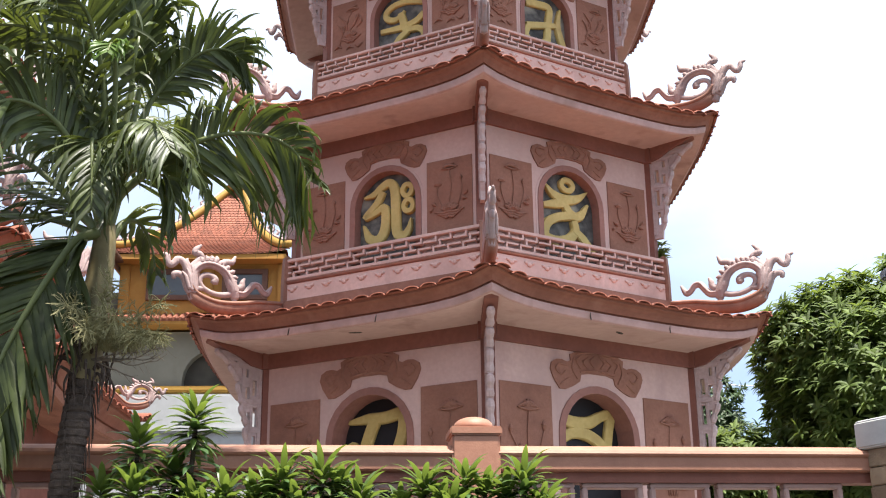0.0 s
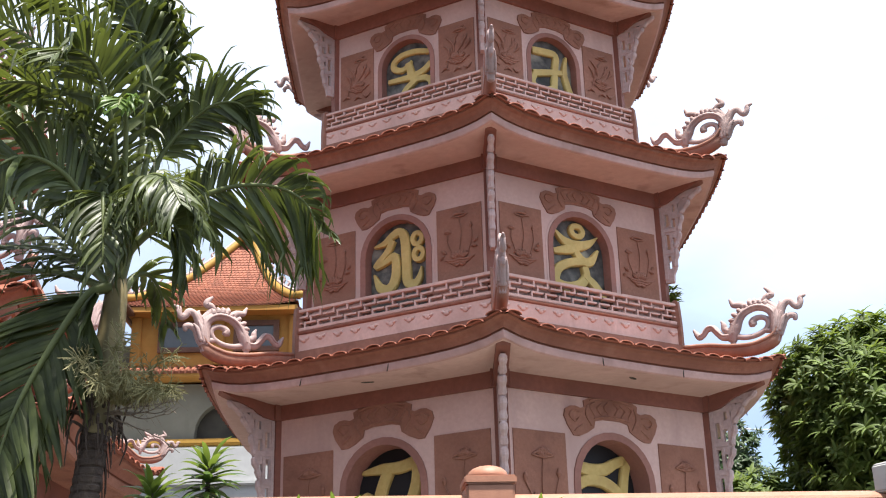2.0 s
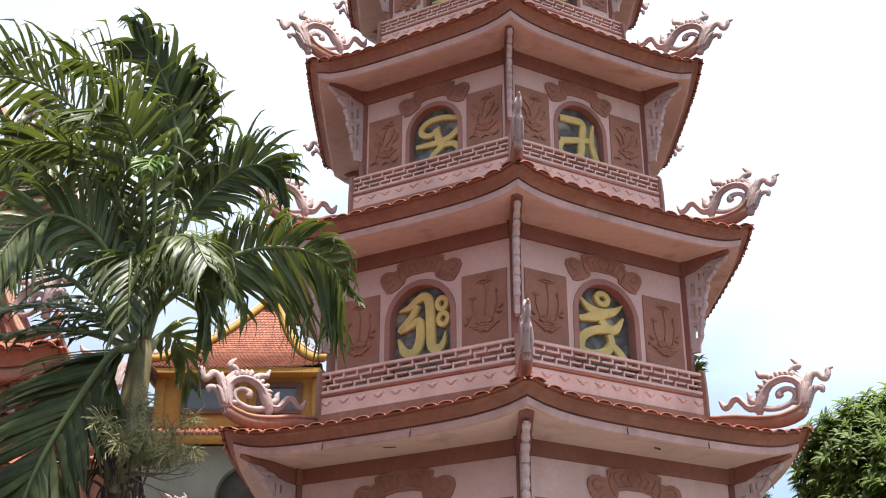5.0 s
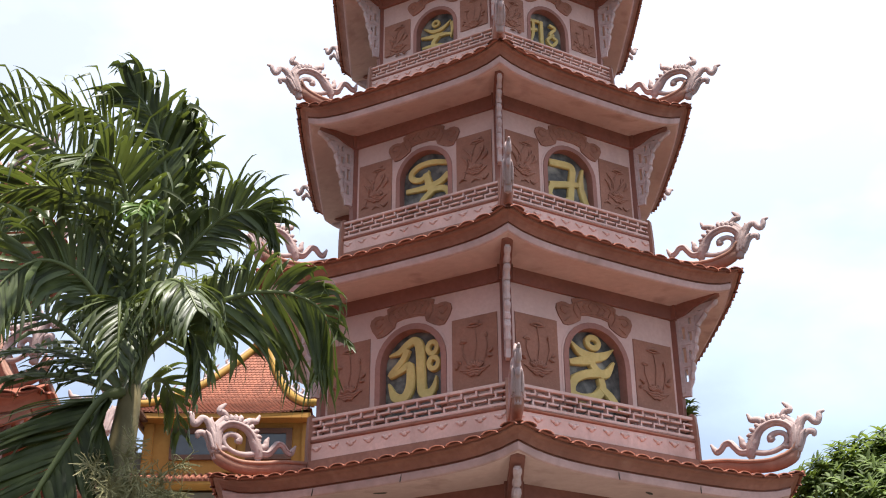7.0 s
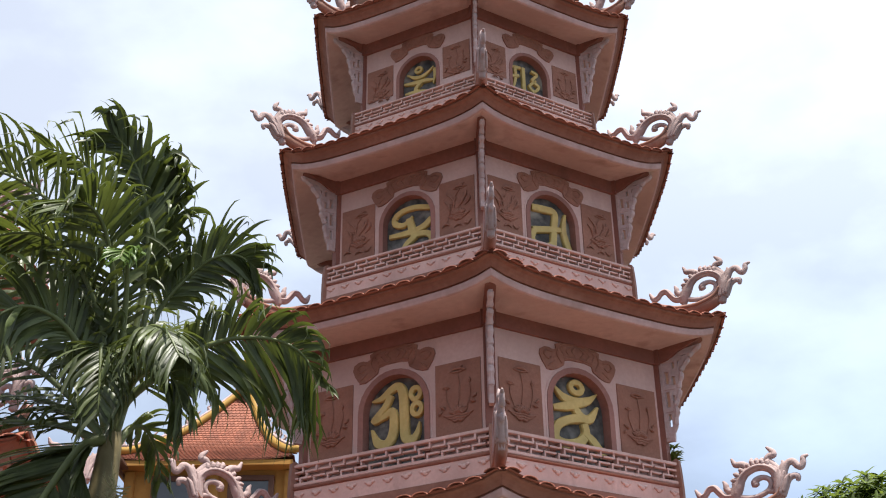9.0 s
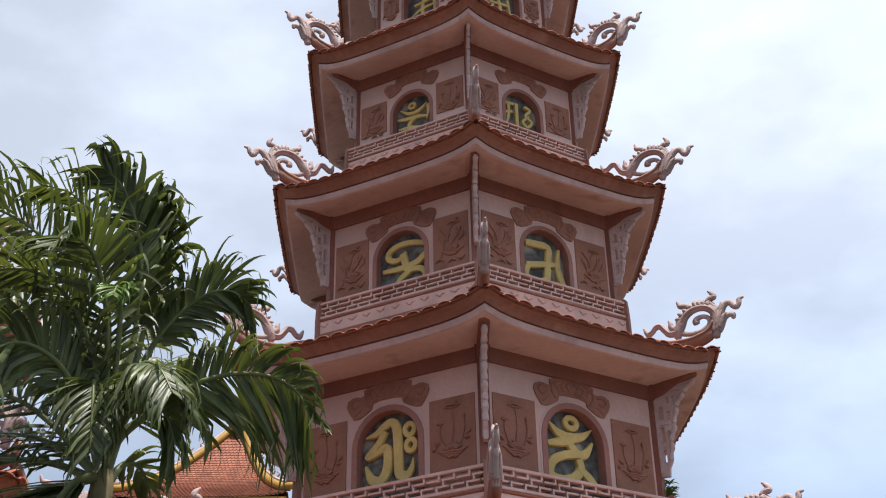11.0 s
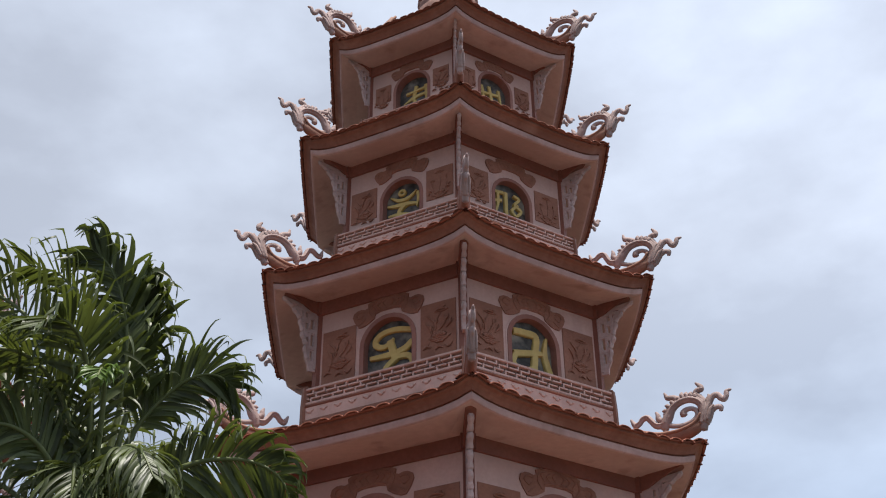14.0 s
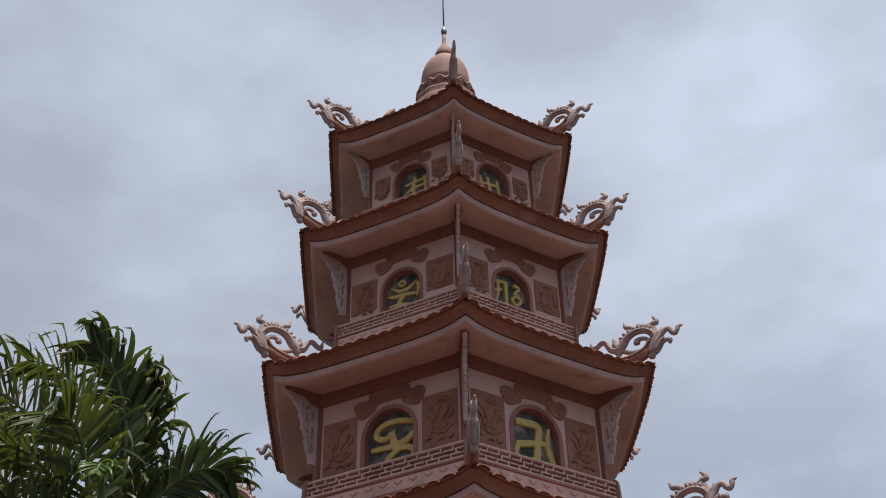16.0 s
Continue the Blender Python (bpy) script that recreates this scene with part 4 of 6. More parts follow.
def build_parapet(tower, phi, r, z_top, z_base, cells):
    half = r / 2
    k = r / 3.13
    hgt = z_top - z_base
    bm = bmesh.new()
    a = 0.045 * k
    f0, f1 = z_top - 0.27 * k, z_top - a
    soft_box(bm, -half, half, -0.012, 0.095, f1, z_top, 0.006)
    top_me = finish("top_rail", bm, PINK_TRIM)
    bm = bmesh.new()
    soft_box(bm, -half, half, -0.010, 0.095, f0 - 0.045 * k, f0, 0.006)
    low_me = finish("bottom_rail", bm, PINK_TRIM)
    bm = bmesh.new()
    box(bm, -half, half, -0.004, 0.08, z_base - 0.05, f0 - 0.045 * k)
    rail_me = finish("parapet", bm, PINK_TRIM)
    bm = bmesh.new()
    zc = f0 - 0.075 * k
    tube(bm, [Vector((-half - 0.02, 0.004, zc)), Vector((half + 0.02, 0.004, zc))], [0.030 * k], 10, 1.0, (0, 1, 0), False)
    mould_me = finish("string_course", bm, COVE, True)
    bm = bmesh.new()
    soft_box(bm, -half - 0.03, half + 0.03, -0.035, 0.05, z_base - 0.05, f0 - 0.345 * k, 0.01)
    plinth_me = finish("plinth", bm, RIDGE)
    bm = bmesh.new()
    step = 2 * half / cells
    t = 0.0125 * k
    za, zb = f0 + (f1 - f0) * 0.31, f0 + (f1 - f0) * 0.69
    for i in range(2 * cells):
        x = -half + 0.5 * step * i
        xe = x + 0.44 * step
        box(bm, x, xe, 0.0, 0.082, zb - t, zb + t)                                       # upper bar, hung from the top rail at its end
        box(bm, xe - 2 * t, xe, 0.001, 0.083, zb, f1 + 0.001)
        lo, hi = max(-half, x - 0.20 * step), x + 0.24 * step
        box(bm, lo, hi, 0.002, 0.084, za - t, za + t)                                    # lower bar, standing on the bottom rail
        box(bm, lo, lo + 2 * t, 0.003, 0.085, f0 - 0.001, za)
        if i % 2:
            box(bm, x + 0.02 * step, x + 0.02 * step + 2 * t, 0.004, 0.086, za, zb)      # every second pair is linked
    box(bm, half - 0.20 * step, half, 0.002, 0.084, za - t, za + t)
    fret_me = finish("fretwork", bm, PINK_TRIM)
    bm = bmesh.new()
    for u, w, q in ((0, 0.046, 0.036), (-0.050, 0.040, 0.022), (0.050, 0.040, 0.022)):
        b2 = bmesh.new()
        bmesh.ops.create_uvsphere(b2, u_segments=8, v_segments=5, radius=1.0)
        merge(bm, b2, pose(u * k, 0, 0.010 * k * (1 if u else -1), 0, -500 * u, 0) @ Matrix.Diagonal((w * k, 0.022 * k, q * k, 1)))
    boss_me = finish("boss", bm, PINK_TRIM, True)
    bm = bmesh.new()
    pw = 0.050 * k
    b2 = bmesh.new()
    slab(b2, [(r - 0.10, z_base - 0.04), (r - 0.10, z_top + 0.01), (r - 0.03, z_top + 0.055 * k), (r + 0.012, z_top + 0.03 * k), (r + 0.022, z_top - 0.10), (r + 0.03, f0 - 0.06 * k), (r + 0.03, z_base - 0.04)], -pw, pw)
    merge(bm, b2)
    post_me = finish("corner_post", bm, RIDGE)
    nb = round(2 * half / (0.28 * k))
    zb0 = f0 - 0.18 * k
    for j in range(6):
        m = face_pose(phi, j, r)
        p = hang("parapet", rail_me, tower, m, "pale pink balcony parapet with pierced key fret")
        hang("top_rail", top_me, p)
        hang("bottom_rail", low_me, p)
        tagged(hang("fretwork", fret_me, p, label="pierced key-fret bars"), kind="stuff")
        hang("string_course", mould_me, p, label="brown rounded string course")
        hang("plinth", plinth_me, p, label="terracotta-coloured plinth behind the tiles")
        for i in range(nb):
            hang("boss", boss_me, p, pose(-half + 2 * half * (i + 0.5) / nb, -0.006, zb0 + random.uniform(-0.004, 0.004)))
    for j in range(6):
        hang("corner_post", post_me, tower, corner_pose(phi, j), "brown post at the parapet's corner")


def build_finial(tower, z0):
    bm = bmesh.new()
    lathe(bm, [(0.70, z0 - 0.6), (0.64, z0 - 0.05), (0.60, z0 + 0.02), (0.63, z0 + 0.08), (0.62, z0 + 0.13), (0.565, z0 + 0.19), (0.555, z0 + 0.25), (0.60, z0 + 0.30), (0.595, z0 + 0.36), (0.535, z0 + 0.42), (0.515, z0 + 0.44)], 60, 0.012, 12)
    base = part("finial_base", bm, FINIAL, tower, "lotus-petalled base of the finial", smooth=True)
    bm = bmesh.new()
    lathe(bm, [(0.515, z0 + 0.38), (0.518, z0 + 0.62), (0.505, z0 + 0.86), (0.485, z0 + 1.00), (0.445, z0 + 1.13), (0.385, z0 + 1.25), (0.305, z0 + 1.36), (0.225, z0 + 1.43), (0.12, z0 + 1.47)], 44)
    part("bell", bm, FINIAL, tower, "rose bell-shaped finial", smooth=True)
    for w in range(16):
        a = 6.28318 * w / 16
        bm = bmesh.new()
        tube(bm, smooth_line([(0.60 * math.cos(a), 0.60 * math.sin(a), z0 + 0.28), (0.585 * math.cos(a + 0.2), 0.585 * math.sin(a + 0.2), z0 + 0.40), (0.60 * math.cos(a + 0.39), 0.60 * math.sin(a + 0.39), z0 + 0.28)], 4), [0.030], 8)
        part("petal", bm, FINIAL, base, smooth=True)
    bm = bmesh.new()
    lathe(bm, [(0.12, z0 + 1.44), (0.195, z0 + 1.475), (0.215, z0 + 1.53), (0.20, z0 + 1.63), (0.15, z0 + 1.75), (0.085, z0 + 1.85), (0.052, z0 + 1.95), (0.042, z0 + 2.08), (0.042, z0 + 2.26)], 28)
    spire = part("spire", bm, FINIAL, tower, "rose gourd-shaped spire", smooth=True)
    bm = bmesh.new()
    lathe(bm, [(0.03, z0 + 2.25), (0.058, z0 + 2.29), (0.066, z0 + 2.35), (0.056, z0 + 2.41), (0.03, z0 + 2.46), (0.018, z0 + 2.52)], 20)
    part("knob", bm, METAL, spire, "dark metal knob", smooth=True)
    bm = bmesh.new()
    tube(bm, [Vector((0, 0, z0 + 2.48)), Vector((0, 0, z0 + 4.6))], [0.018, 0.012], 8)
    part("lightning_rod", bm, METAL, tower, "thin dark metal lightning rod", smooth=True)


PHI = 3.313
STOREYS = [  # key, wall radius, eave radius, eave height, parapet radius, parapet top, scroll's tilt, shift and size, soffit's and frieze's drop
    ("A", 3.40, 4.33, 5.73, 3.13, 6.91, (0.0, -0.01, 0.0, 0.985), 0.24, 0.44),
    ("B", 2.97, 3.86, 8.81, 2.73, 10.10, (3.5, 0.055, -0.035, 0.96), 0.19, 0.405),
    ("C", 2.55, 3.37, 11.78, 2.31, 13.09, (14.0, 0.05, -0.09, 0.965), 0.115, 0.345),
    ("D", 2.13, 2.88, 14.66, 1.91, 15.75, (2.0, 0.10, -0.06, 0.93), 0.105, 0.325),
    ("E", 1.74, 2.42, 17.21, 0.70, 18.95, (13.0, 0.045, -0.075, 0.92), 0.16, 0.365),
]


def build_pagoda():
    tower = thing("pagoda", "tall hexagonal pink and brown pagoda with upswept terracotta eaves", "pagoda", pose(0, 18, 0))
    floor = 2.9
    for n, (key, r, re, ze, rp, zp, scroll, inner, frieze) in enumerate(STOREYS):
        build_storey(tower, key, PHI, r, ze, floor, frieze)
        last = key == "E"
        z_roof = zp if last else zp - 0.66 * rp / 3.13 - 0.20
        build_roof(tower, PHI, re, ze, rp, z_roof, r, orn_tilt=scroll[0], orn_shift=scroll[1:3], orn_size=scroll[3], inner=inner, drains=key == "A", field_rows=last, tile_step=(0.243, 0.243, 0.215, 0.19, 0.165)[n])
        if not last:
            build_parapet(tower, PHI, rp, zp, z_roof, (7, 7, 6, 6)[n])
        floor = z_roof - 0.06
    bm = bmesh.new()
    hex_prism(bm, 3.62, 0.0, 2.95, PHI)
    hex_prism(bm, 3.85, 0.0, 0.5, PHI)
    part("base_storey", bm, PINK, tower, "plain pink ground storey")
    bm = bmesh.new()
    for (key, r, re, ze, *rest) in STOREYS:
        hex_prism(bm, r - 0.35, ze - 0.22, ze - 0.16, PHI)
    part("storey_floor", bm, SOFFIT, tower)
    build_finial(tower, 19.55 - 0.21)
    return tower


build_pagoda()


# ---------------------------------------------------------------- small pagoda-roofed shrine beside the tower
def build_shrine():
    shrine = thing("shrine", "small tiered brown shrine with terracotta roofs and stucco scrolls", "shrine", pose(-6.75, 12.2, 0))
    phi = 62.0
    bm = bmesh.new()
    hex_prism(bm, 2.62, 0.0, 4.0, phi)
    part("wall", bm, BROWN, shrine, "brown plaster lower wall")
    bm = bmesh.new()
    hex_prism(bm, 1.85, 4.0, 5.5, phi)
    part("wall", bm, BROWN, shrine, "brown plaster upper wall")
    bm = bmesh.new()
    hex_prism(bm, 1.25, 5.5, 7.8, phi)
    part("wall", bm, PINK, shrine, "pink plaster upper wall")
    # sienna soffits: the shade below these eaves is put into their colour
    build_roof(shrine, phi, 3.29, 4.10, 1.90, 5.0, 2.62, tile_step=0.23, loose=(), under=SIENNA, orn_scale=0.42, orn_tilt=8.0)
    build_roof(shrine, phi, 2.56, 5.34, 1.2, 6.9, 1.85, tile_step=0.23, loose=(), under=SIENNA, orn_scale=0.75, orn_shift=(-0.25, 0.15))
    build_roof(shrine, phi, 1.95, 7.75, 0.3, 9.2, 1.25, tile_step=0.23, loose=(), under=SIENNA, orn_scale=0.65)
    crest = finish("scroll_ornament", scroll_ornament(), STUCCO, True)
    for j in range(6):      # a second, larger scroll near the head of each hip of the lowest roof
        hang("scroll_ornament", crest, shrine, corner_pose(phi, j) @ pose(2.24, 0, 4.78) @ Matrix.Diagonal((0.72, 0.72, 0.72, 1)), "pale rose stucco cloud-dragon scroll")



build_shrine()


# ---------------------------------------------------------------- yellow temple hall behind
def concave(t, sag):
    return t - sag * math.sin(math.pi * t)


def build_temple():
    hall = thing("temple_hall", "ochre temple hall with orange hipped roof and yellow ridges", "temple", pose(-8.2, 40, 0, 0, 0, 3))
    ex, ey, z0, z1 = 2.85, 3.6, 13.75, 17.30
    ridge = 0.18
    # front and back slopes of small overlapping plain tiles, concave towards the eave
    def slope_point(x, t, front, up=0.0):
        q = min(1.0, abs(x) / ex)
        return Vector((x, front * ey * (1 - t), z0 + (z1 - z0) * concave(t, 0.13) + 0.14 * (1 - t) ** 3 * q ** 4 + up))

    for front in (-1, 1):
        bm = bmesh.new()
        rows_n, cols = 34, 44
        w = ex / cols
        for k in range(rows_n):
            t0, t1 = k / rows_n, (k + 1.25) / rows_n
            for i in range(-cols, cols + 1):
                x = (i + 0.5 * (k % 2)) * w * 2
                if abs(x) > ex * (1 - t0) + ridge * t0:
                    continue
                t1c = min(t1, 1.0)
                tm = t0 + (t1c - t0) * 0.3
                v = [bm.verts.new(slope_point(x + dx * w, tt, front, up)) for dx, tt, up in ((-0.94, t1c, 0.0), (-0.94, tm, 0.030), (-0.55, t0, 0.045), (0.55, t0, 0.045), (0.94, tm, 0.030), (0.94, t1c, 0.0))]
                bm.faces.new(v)
                lip = [bm.verts.new(v[q].co - Vector((0, 0, 0.04))) for q in (1, 2, 3, 4)]
                for q in range(3):
                    bm.faces.new((v[q + 1], v[q + 2], lip[q + 1], lip[q]))
        slope = part("roof_slope", bm, TEMPLE_TILE, hall, "small orange plain tiles on a concave slope")
        bm = bmesh.new()
        rows = []
        for k in range(9):
            t = k / 8
            half = ex * (1 - t) + ridge * t
            rows.append([bm.verts.new((half * (-1 + 2 * q / 12), front * ey * (1 - t), z0 - 0.03 + (z1 - z0) * concave(t, 0.13) + 0.14 * (1 - t) ** 3 * (-1 + 2 * q / 12) ** 4)) for q in range(13)])
        for a, b in zip(rows, rows[1:]):
            for q in range(12):
                bm.faces.new((a[q], a[q + 1], b[q + 1], b[q]))
        part("tile_bed", bm, TEMPLE_TILE, slope)
    for side in (-1, 1):
        bm = bmesh.new()
        rows = []
        for k in range(9):
            t = k / 8
            x = side * (ex * (1 - t) + ridge * t)
            rows.append([bm.verts.new((x, ey * (1 - t) * (-1 + 2 * q / 12), z0 - 0.03 + (z1 - z0) * concave(t, 0.13) + 0.14 * (1 - t) ** 3 * (-1 + 2 * q / 12) ** 4)) for q in range(13)])
        for a, b in zip(rows, rows[1:]):
            for q in range(12):
                bm.faces.new((a[q], a[q + 1], b[q + 1], b[q]))
        part("roof_slope", bm, TEMPLE_TILE, hall)
        for front in (-1, 1):
            bm = bmesh.new()
            pts = []
            for k in range(13):
                t = k / 12
                pts.append(Vector((side * (ex * (1 - t) + ridge * t), front * ey * (1 - t), z0 + 0.10 + (z1 - z0) * concave(t, 0.13) + 0.14 * (1 - t) ** 3)))
            pts[0] += Vector((side * 0.08, front * 0.08, 0.05))
            tube(bm, pts, [0.13, 0.15, 0.15, 0.15], 8)
            rd = part("hip_ridge", bm, TEMPLE_YELLOW, hall, "golden yellow hip ridge", smooth=True)
            bm = bmesh.new()
            tube(bm, [p + Vector((0, 0, 0.17)) for p in pts], [0.05, 0.06, 0.06], 6)
            part("ridge_cap", bm, STUCCO, rd)
            for q in range(9):
                bm = bmesh.new()
                p = pts[1 + q]
                tube(bm, smooth_line([p + Vector((0, 0, 0.15)), p + Vector((side * 0.10, 0, 0.30)), p + Vector((side * 0.02, 0, 0.38 + 0.05 * (q % 2)))], 3), [0.06, 0.05, 0.02], 6)
                part("ridge_scroll", bm, STUCCO, rd, "pale stucco scroll on the ridge")
    bm = bmesh.new()
    lathe(bm, [(0.40, z1 - 0.1), (0.46, z1 + 0.05), (0.34, z1 + 0.12), (0.36, z1 + 0.30), (0.27, z1 + 0.36), (0.29, z1 + 0.62), (0.20, z1 + 0.70), (0.22, z1 + 0.95), (0.12, z1 + 1.05), (0.15, z1 + 1.22), (0.04, z1 + 1.55), (0.01, z1 + 1.9)], 20)
    part("finial", bm, TEMPLE_YELLOW, hall, "stepped golden yellow finial", smooth=False)
    bm = bmesh.new()
    box(bm, -ex + 0.03, ex - 0.03, -ey + 0.03, ey - 0.03, z0 - 0.17, z0 - 0.01)
    part("eave_board", bm, TEMPLE_OCHRE, hall, "ochre eave board")
    # the roof's eaves reach further on one side of the apex than on the other
    for ob in hall.children_recursive:
        if ob.type == "MESH" and ob.name.split(".")[0] != "finial":
            for v in ob.data.vertices:
                v.co.x -= 0.66 * min(1.0, max(0.0, (z1 - v.co.z) / (z1 - z0)))
    bm = bmesh.new()
    box(bm, -3.15, 2.2, -2.95, 2.95, 11.9, z0 - 0.16)
    part("wall", bm, TEMPLE_OCHRE, hall, "ochre upper wall")
    for x in (-3.0, -0.35, 2.02):
        bm = bmesh.new()
        soft_box(bm, x - 0.16, x + 0.16, -3.08, -2.9, 11.95, z0 - 0.19, 0.03)
        part("pillar", bm, TEMPLE_OCHRE, hall, "ochre engaged pillar")
    for x0, x1 in ((-2.30, -0.75), (0.10, 1.55)):
        bm = bmesh.new()
        for a, b, c, d in ((x0, x1, 12.38, 12.54), (x0, x1, 13.24, 13.40), (x0, x0 + 0.18, 12.54, 13.24), (x1 - 0.18, x1, 12.54, 13.24)):
            box(bm, a, b, -3.06, -2.94, c, d)
        w = part("window", bm, WOOD_DARK, hall, "brown framed window with dull glass")
        bm = bmesh.new()
        box(bm, x0 + 0.18, x1 - 0.18, -2.985, -2.955, 12.54, 13.24)
        part("pane", bm, GLASS, w)
    bm = bmesh.new()
    box(bm, -8.4, -3.2, -2.6, 2.9, 11.5, 12.75)
    part("side_wing", bm, TEMPLE_CREAM, hall, "dim cream side wing")
    # dark timber eave of the wing beside the upper wall
    for x0, x1, y0, y1, za, zb in [(-4.9, -3.0, -4.4, -3.3, 13.52, 13.64), (-4.9, -3.2, -4.2, -3.4, 12.55, 12.66)] + [(-4.8 + 0.5 * i, -4.7 + 0.5 * i, -4.35, -2.7, 13.40, 13.52) for i in range(4)]:
        bm = bmesh.new()
        soft_box(bm, x0, x1, y0, y1, za, zb, 0.02)
        part("eave_timber", bm, WOOD_DARK, hall, "dark brown eave timber")
    # lower eave
    bm = bmesh.new()
    for i in range(64):
        x = -8.6 + 12.5 * (i + 0.5) / 64
        tube(bm, [Vector((x, -4.05, 11.50)), Vector((x, -3.5, 11.62)), Vector((x, -2.9, 11.92))], [0.075], 6, 1.0, (1, 0, 0))
    rolls = bm
    bm = bmesh.new()
    box(bm, -8.6, 3.9, -4.02, 3.0, 11.43, 11.55)
    low = part("lower_roof", bm, TEMPLE_TILE, hall, "orange tiled lower eave")
    tagged(part("tile_roll", rolls, TEMPLE_TILE, low, "rows of orange cover tiles"), kind="stuff")
    bm = bmesh.new()
    box(bm, -8.6, 3.9, -4.0, 3.0, 11.34, 11.45)
    part("eave_board", bm, TEMPLE_OCHRE, low)
    # main body with arched openings
    bm = bmesh.new()
    b2 = bmesh.new()
    slab(b2, [(-8.6, 0.0), (-8.6, 11.26), (4.6, 11.26), (4.6, 0.0)], -0.4, 0.0, [arch(0.95, 9.72, 9.36, 12)[:], [(x + 2.6, z) for x, z in arch(0.95, 9.72, 9.36, 12)]])
    merge(bm, b2, pose(0, -3.3, 0))
    box(bm, -8.6, 4.6, -2.88, 3.0, 0.0, 11.26)
    part("wall", bm, TEMPLE_CREAM, hall, "cream lower wall with arched openings")
    # dark sheet behind the arches, coloured as the shade inside
    bm = bmesh.new()
    box(bm, -4.3, 4.3, -2.93, -2.89, 9.2, 11.0)
    part("interior", bm, VOID, hall)
    bm = bmesh.new()
    soft_box(bm, -8.7, 4.8, -3.62, -3.25, 9.30, 9.48, 0.05)
    part("ledge", bm, TEMPLE_YELLOW, hall, "yellow ledge")
    bm = bmesh.new()
    soft_box(bm, -5.2, 4.9, -4.6, -3.3, 0.0, 9.02, 0.06)
    soft_box(bm, -5.4, 5.0, -4.75, -3.2, 7.85, 8.00, 0.04)
    part("annex", bm, WHITE, hall, "white rendered annex in front of the wall")


build_temple()


# ---------------------------------------------------------------- boundary fence
FENCE = pose(0, 7.94, 0, 0, 0, 7.0)


def build_fence():
    fence = thing("fence", "terracotta painted concrete fence with moulded rail and square pillars", "fence", FENCE)
    x0, x1 = -7.0, 2.80
    bm = bmesh.new()
    prof = [(-0.11, 2.712), (-0.125, 2.722), (-0.125, 2.800), (-0.14, 2.810), (-0.147, 2.822), (-0.138, 2.842), (-0.10, 2.868), (-0.05, 2.882), (0.05, 2.882), (0.10, 2.868), (0.138, 2.842), (0.147, 2.822), (0.125, 2.800), (0.125, 2.722), (0.11, 2.712)]
    ends = [[bm.verts.new((x, y, z)) for y, z in prof] for x in (x0, x1)]
    for i in range(len(prof)):
        bm.faces.new((ends[0][i], ends[0][(i + 1) % len(prof)], ends[1][(i + 1) % len(prof)], ends[1][i]))
    bm.faces.new(ends[0])
    bm.faces.new(ends[1][::-1])
    part("rail", bm, RAILING, fence, "moulded top rail with rounded crown")
    # under-rail in darker brown: shade below the rail put into its colour
    bm = bmesh.new()
    box(bm, x0, x1, -0.07, 0.07, 2.645, 2.713)
    part("under_rail", bm, BROWN, fence, "brown under-rail with the rail's shade put into its colour")
    bm = bmesh.new()
    soft_box(bm, x0, x1, -0.14, 0.14, 0.0, 1.25, 0.02)
    part("plinth", bm, RAILING, fence, "solid low wall")
    bm = bmesh.new()
    box(bm, x0, x1, -0.06, 0.06, 1.25, 1.34)
    part("bottom_rail", bm, RAIL_PINK, fence)
    posts = [-4.3, 0.0]
    b2 = bmesh.new()
    soft_box(b2, -0.155, 0.155, -0.155, 0.155, 0.0, 2.938, 0.012)
    pillar_me = finish("pillar", b2, RAILING)
    b2 = bmesh.new()
    soft_box(b2, -0.168, 0.168, -0.168, 0.168, 2.936, 2.992, 0.010)
    cap_me = finish("cap", b2, RAILING)
    b2 = bmesh.new()
    lathe(b2, [(0.132, 2.988), (0.132, 3.012), (0.122, 3.036), (0.098, 3.056), (0.062, 3.069), (0.022, 3.074)], 28)
    dome_me = finish("dome", b2, RAILING, True)
    for x in posts:
        p = hang("pillar", pillar_me, fence, pose(x, 0, 0), "square terracotta pillar with domed cap")
        hang("cap", cap_me, p)
        hang("dome", dome_me, p)
    b2 = bmesh.new()
    for a, b, c, d in ((-0.20, 0.20, 2.612, 2.644), (-0.20, -0.165, 1.34, 2.612), (0.165, 0.20, 1.34, 2.612), (-0.20, 0.20, 1.34, 1.38), (-0.165, 0.165, 1.95, 1.985)):
        soft_box(b2, a, b, -0.045, 0.045, c, d, 0.006)
    frame_me = finish("baluster_frame", b2, RAIL_PINK)
    x = x0 + 0.25
    while x < x1 - 0.15:
        if min(abs(x - p) for p in posts) > 0.36:
            hang("baluster_frame", frame_me, fence, pose(x, 0, 0), "pinkish open baluster frame")
        x += 0.45


build_fence()


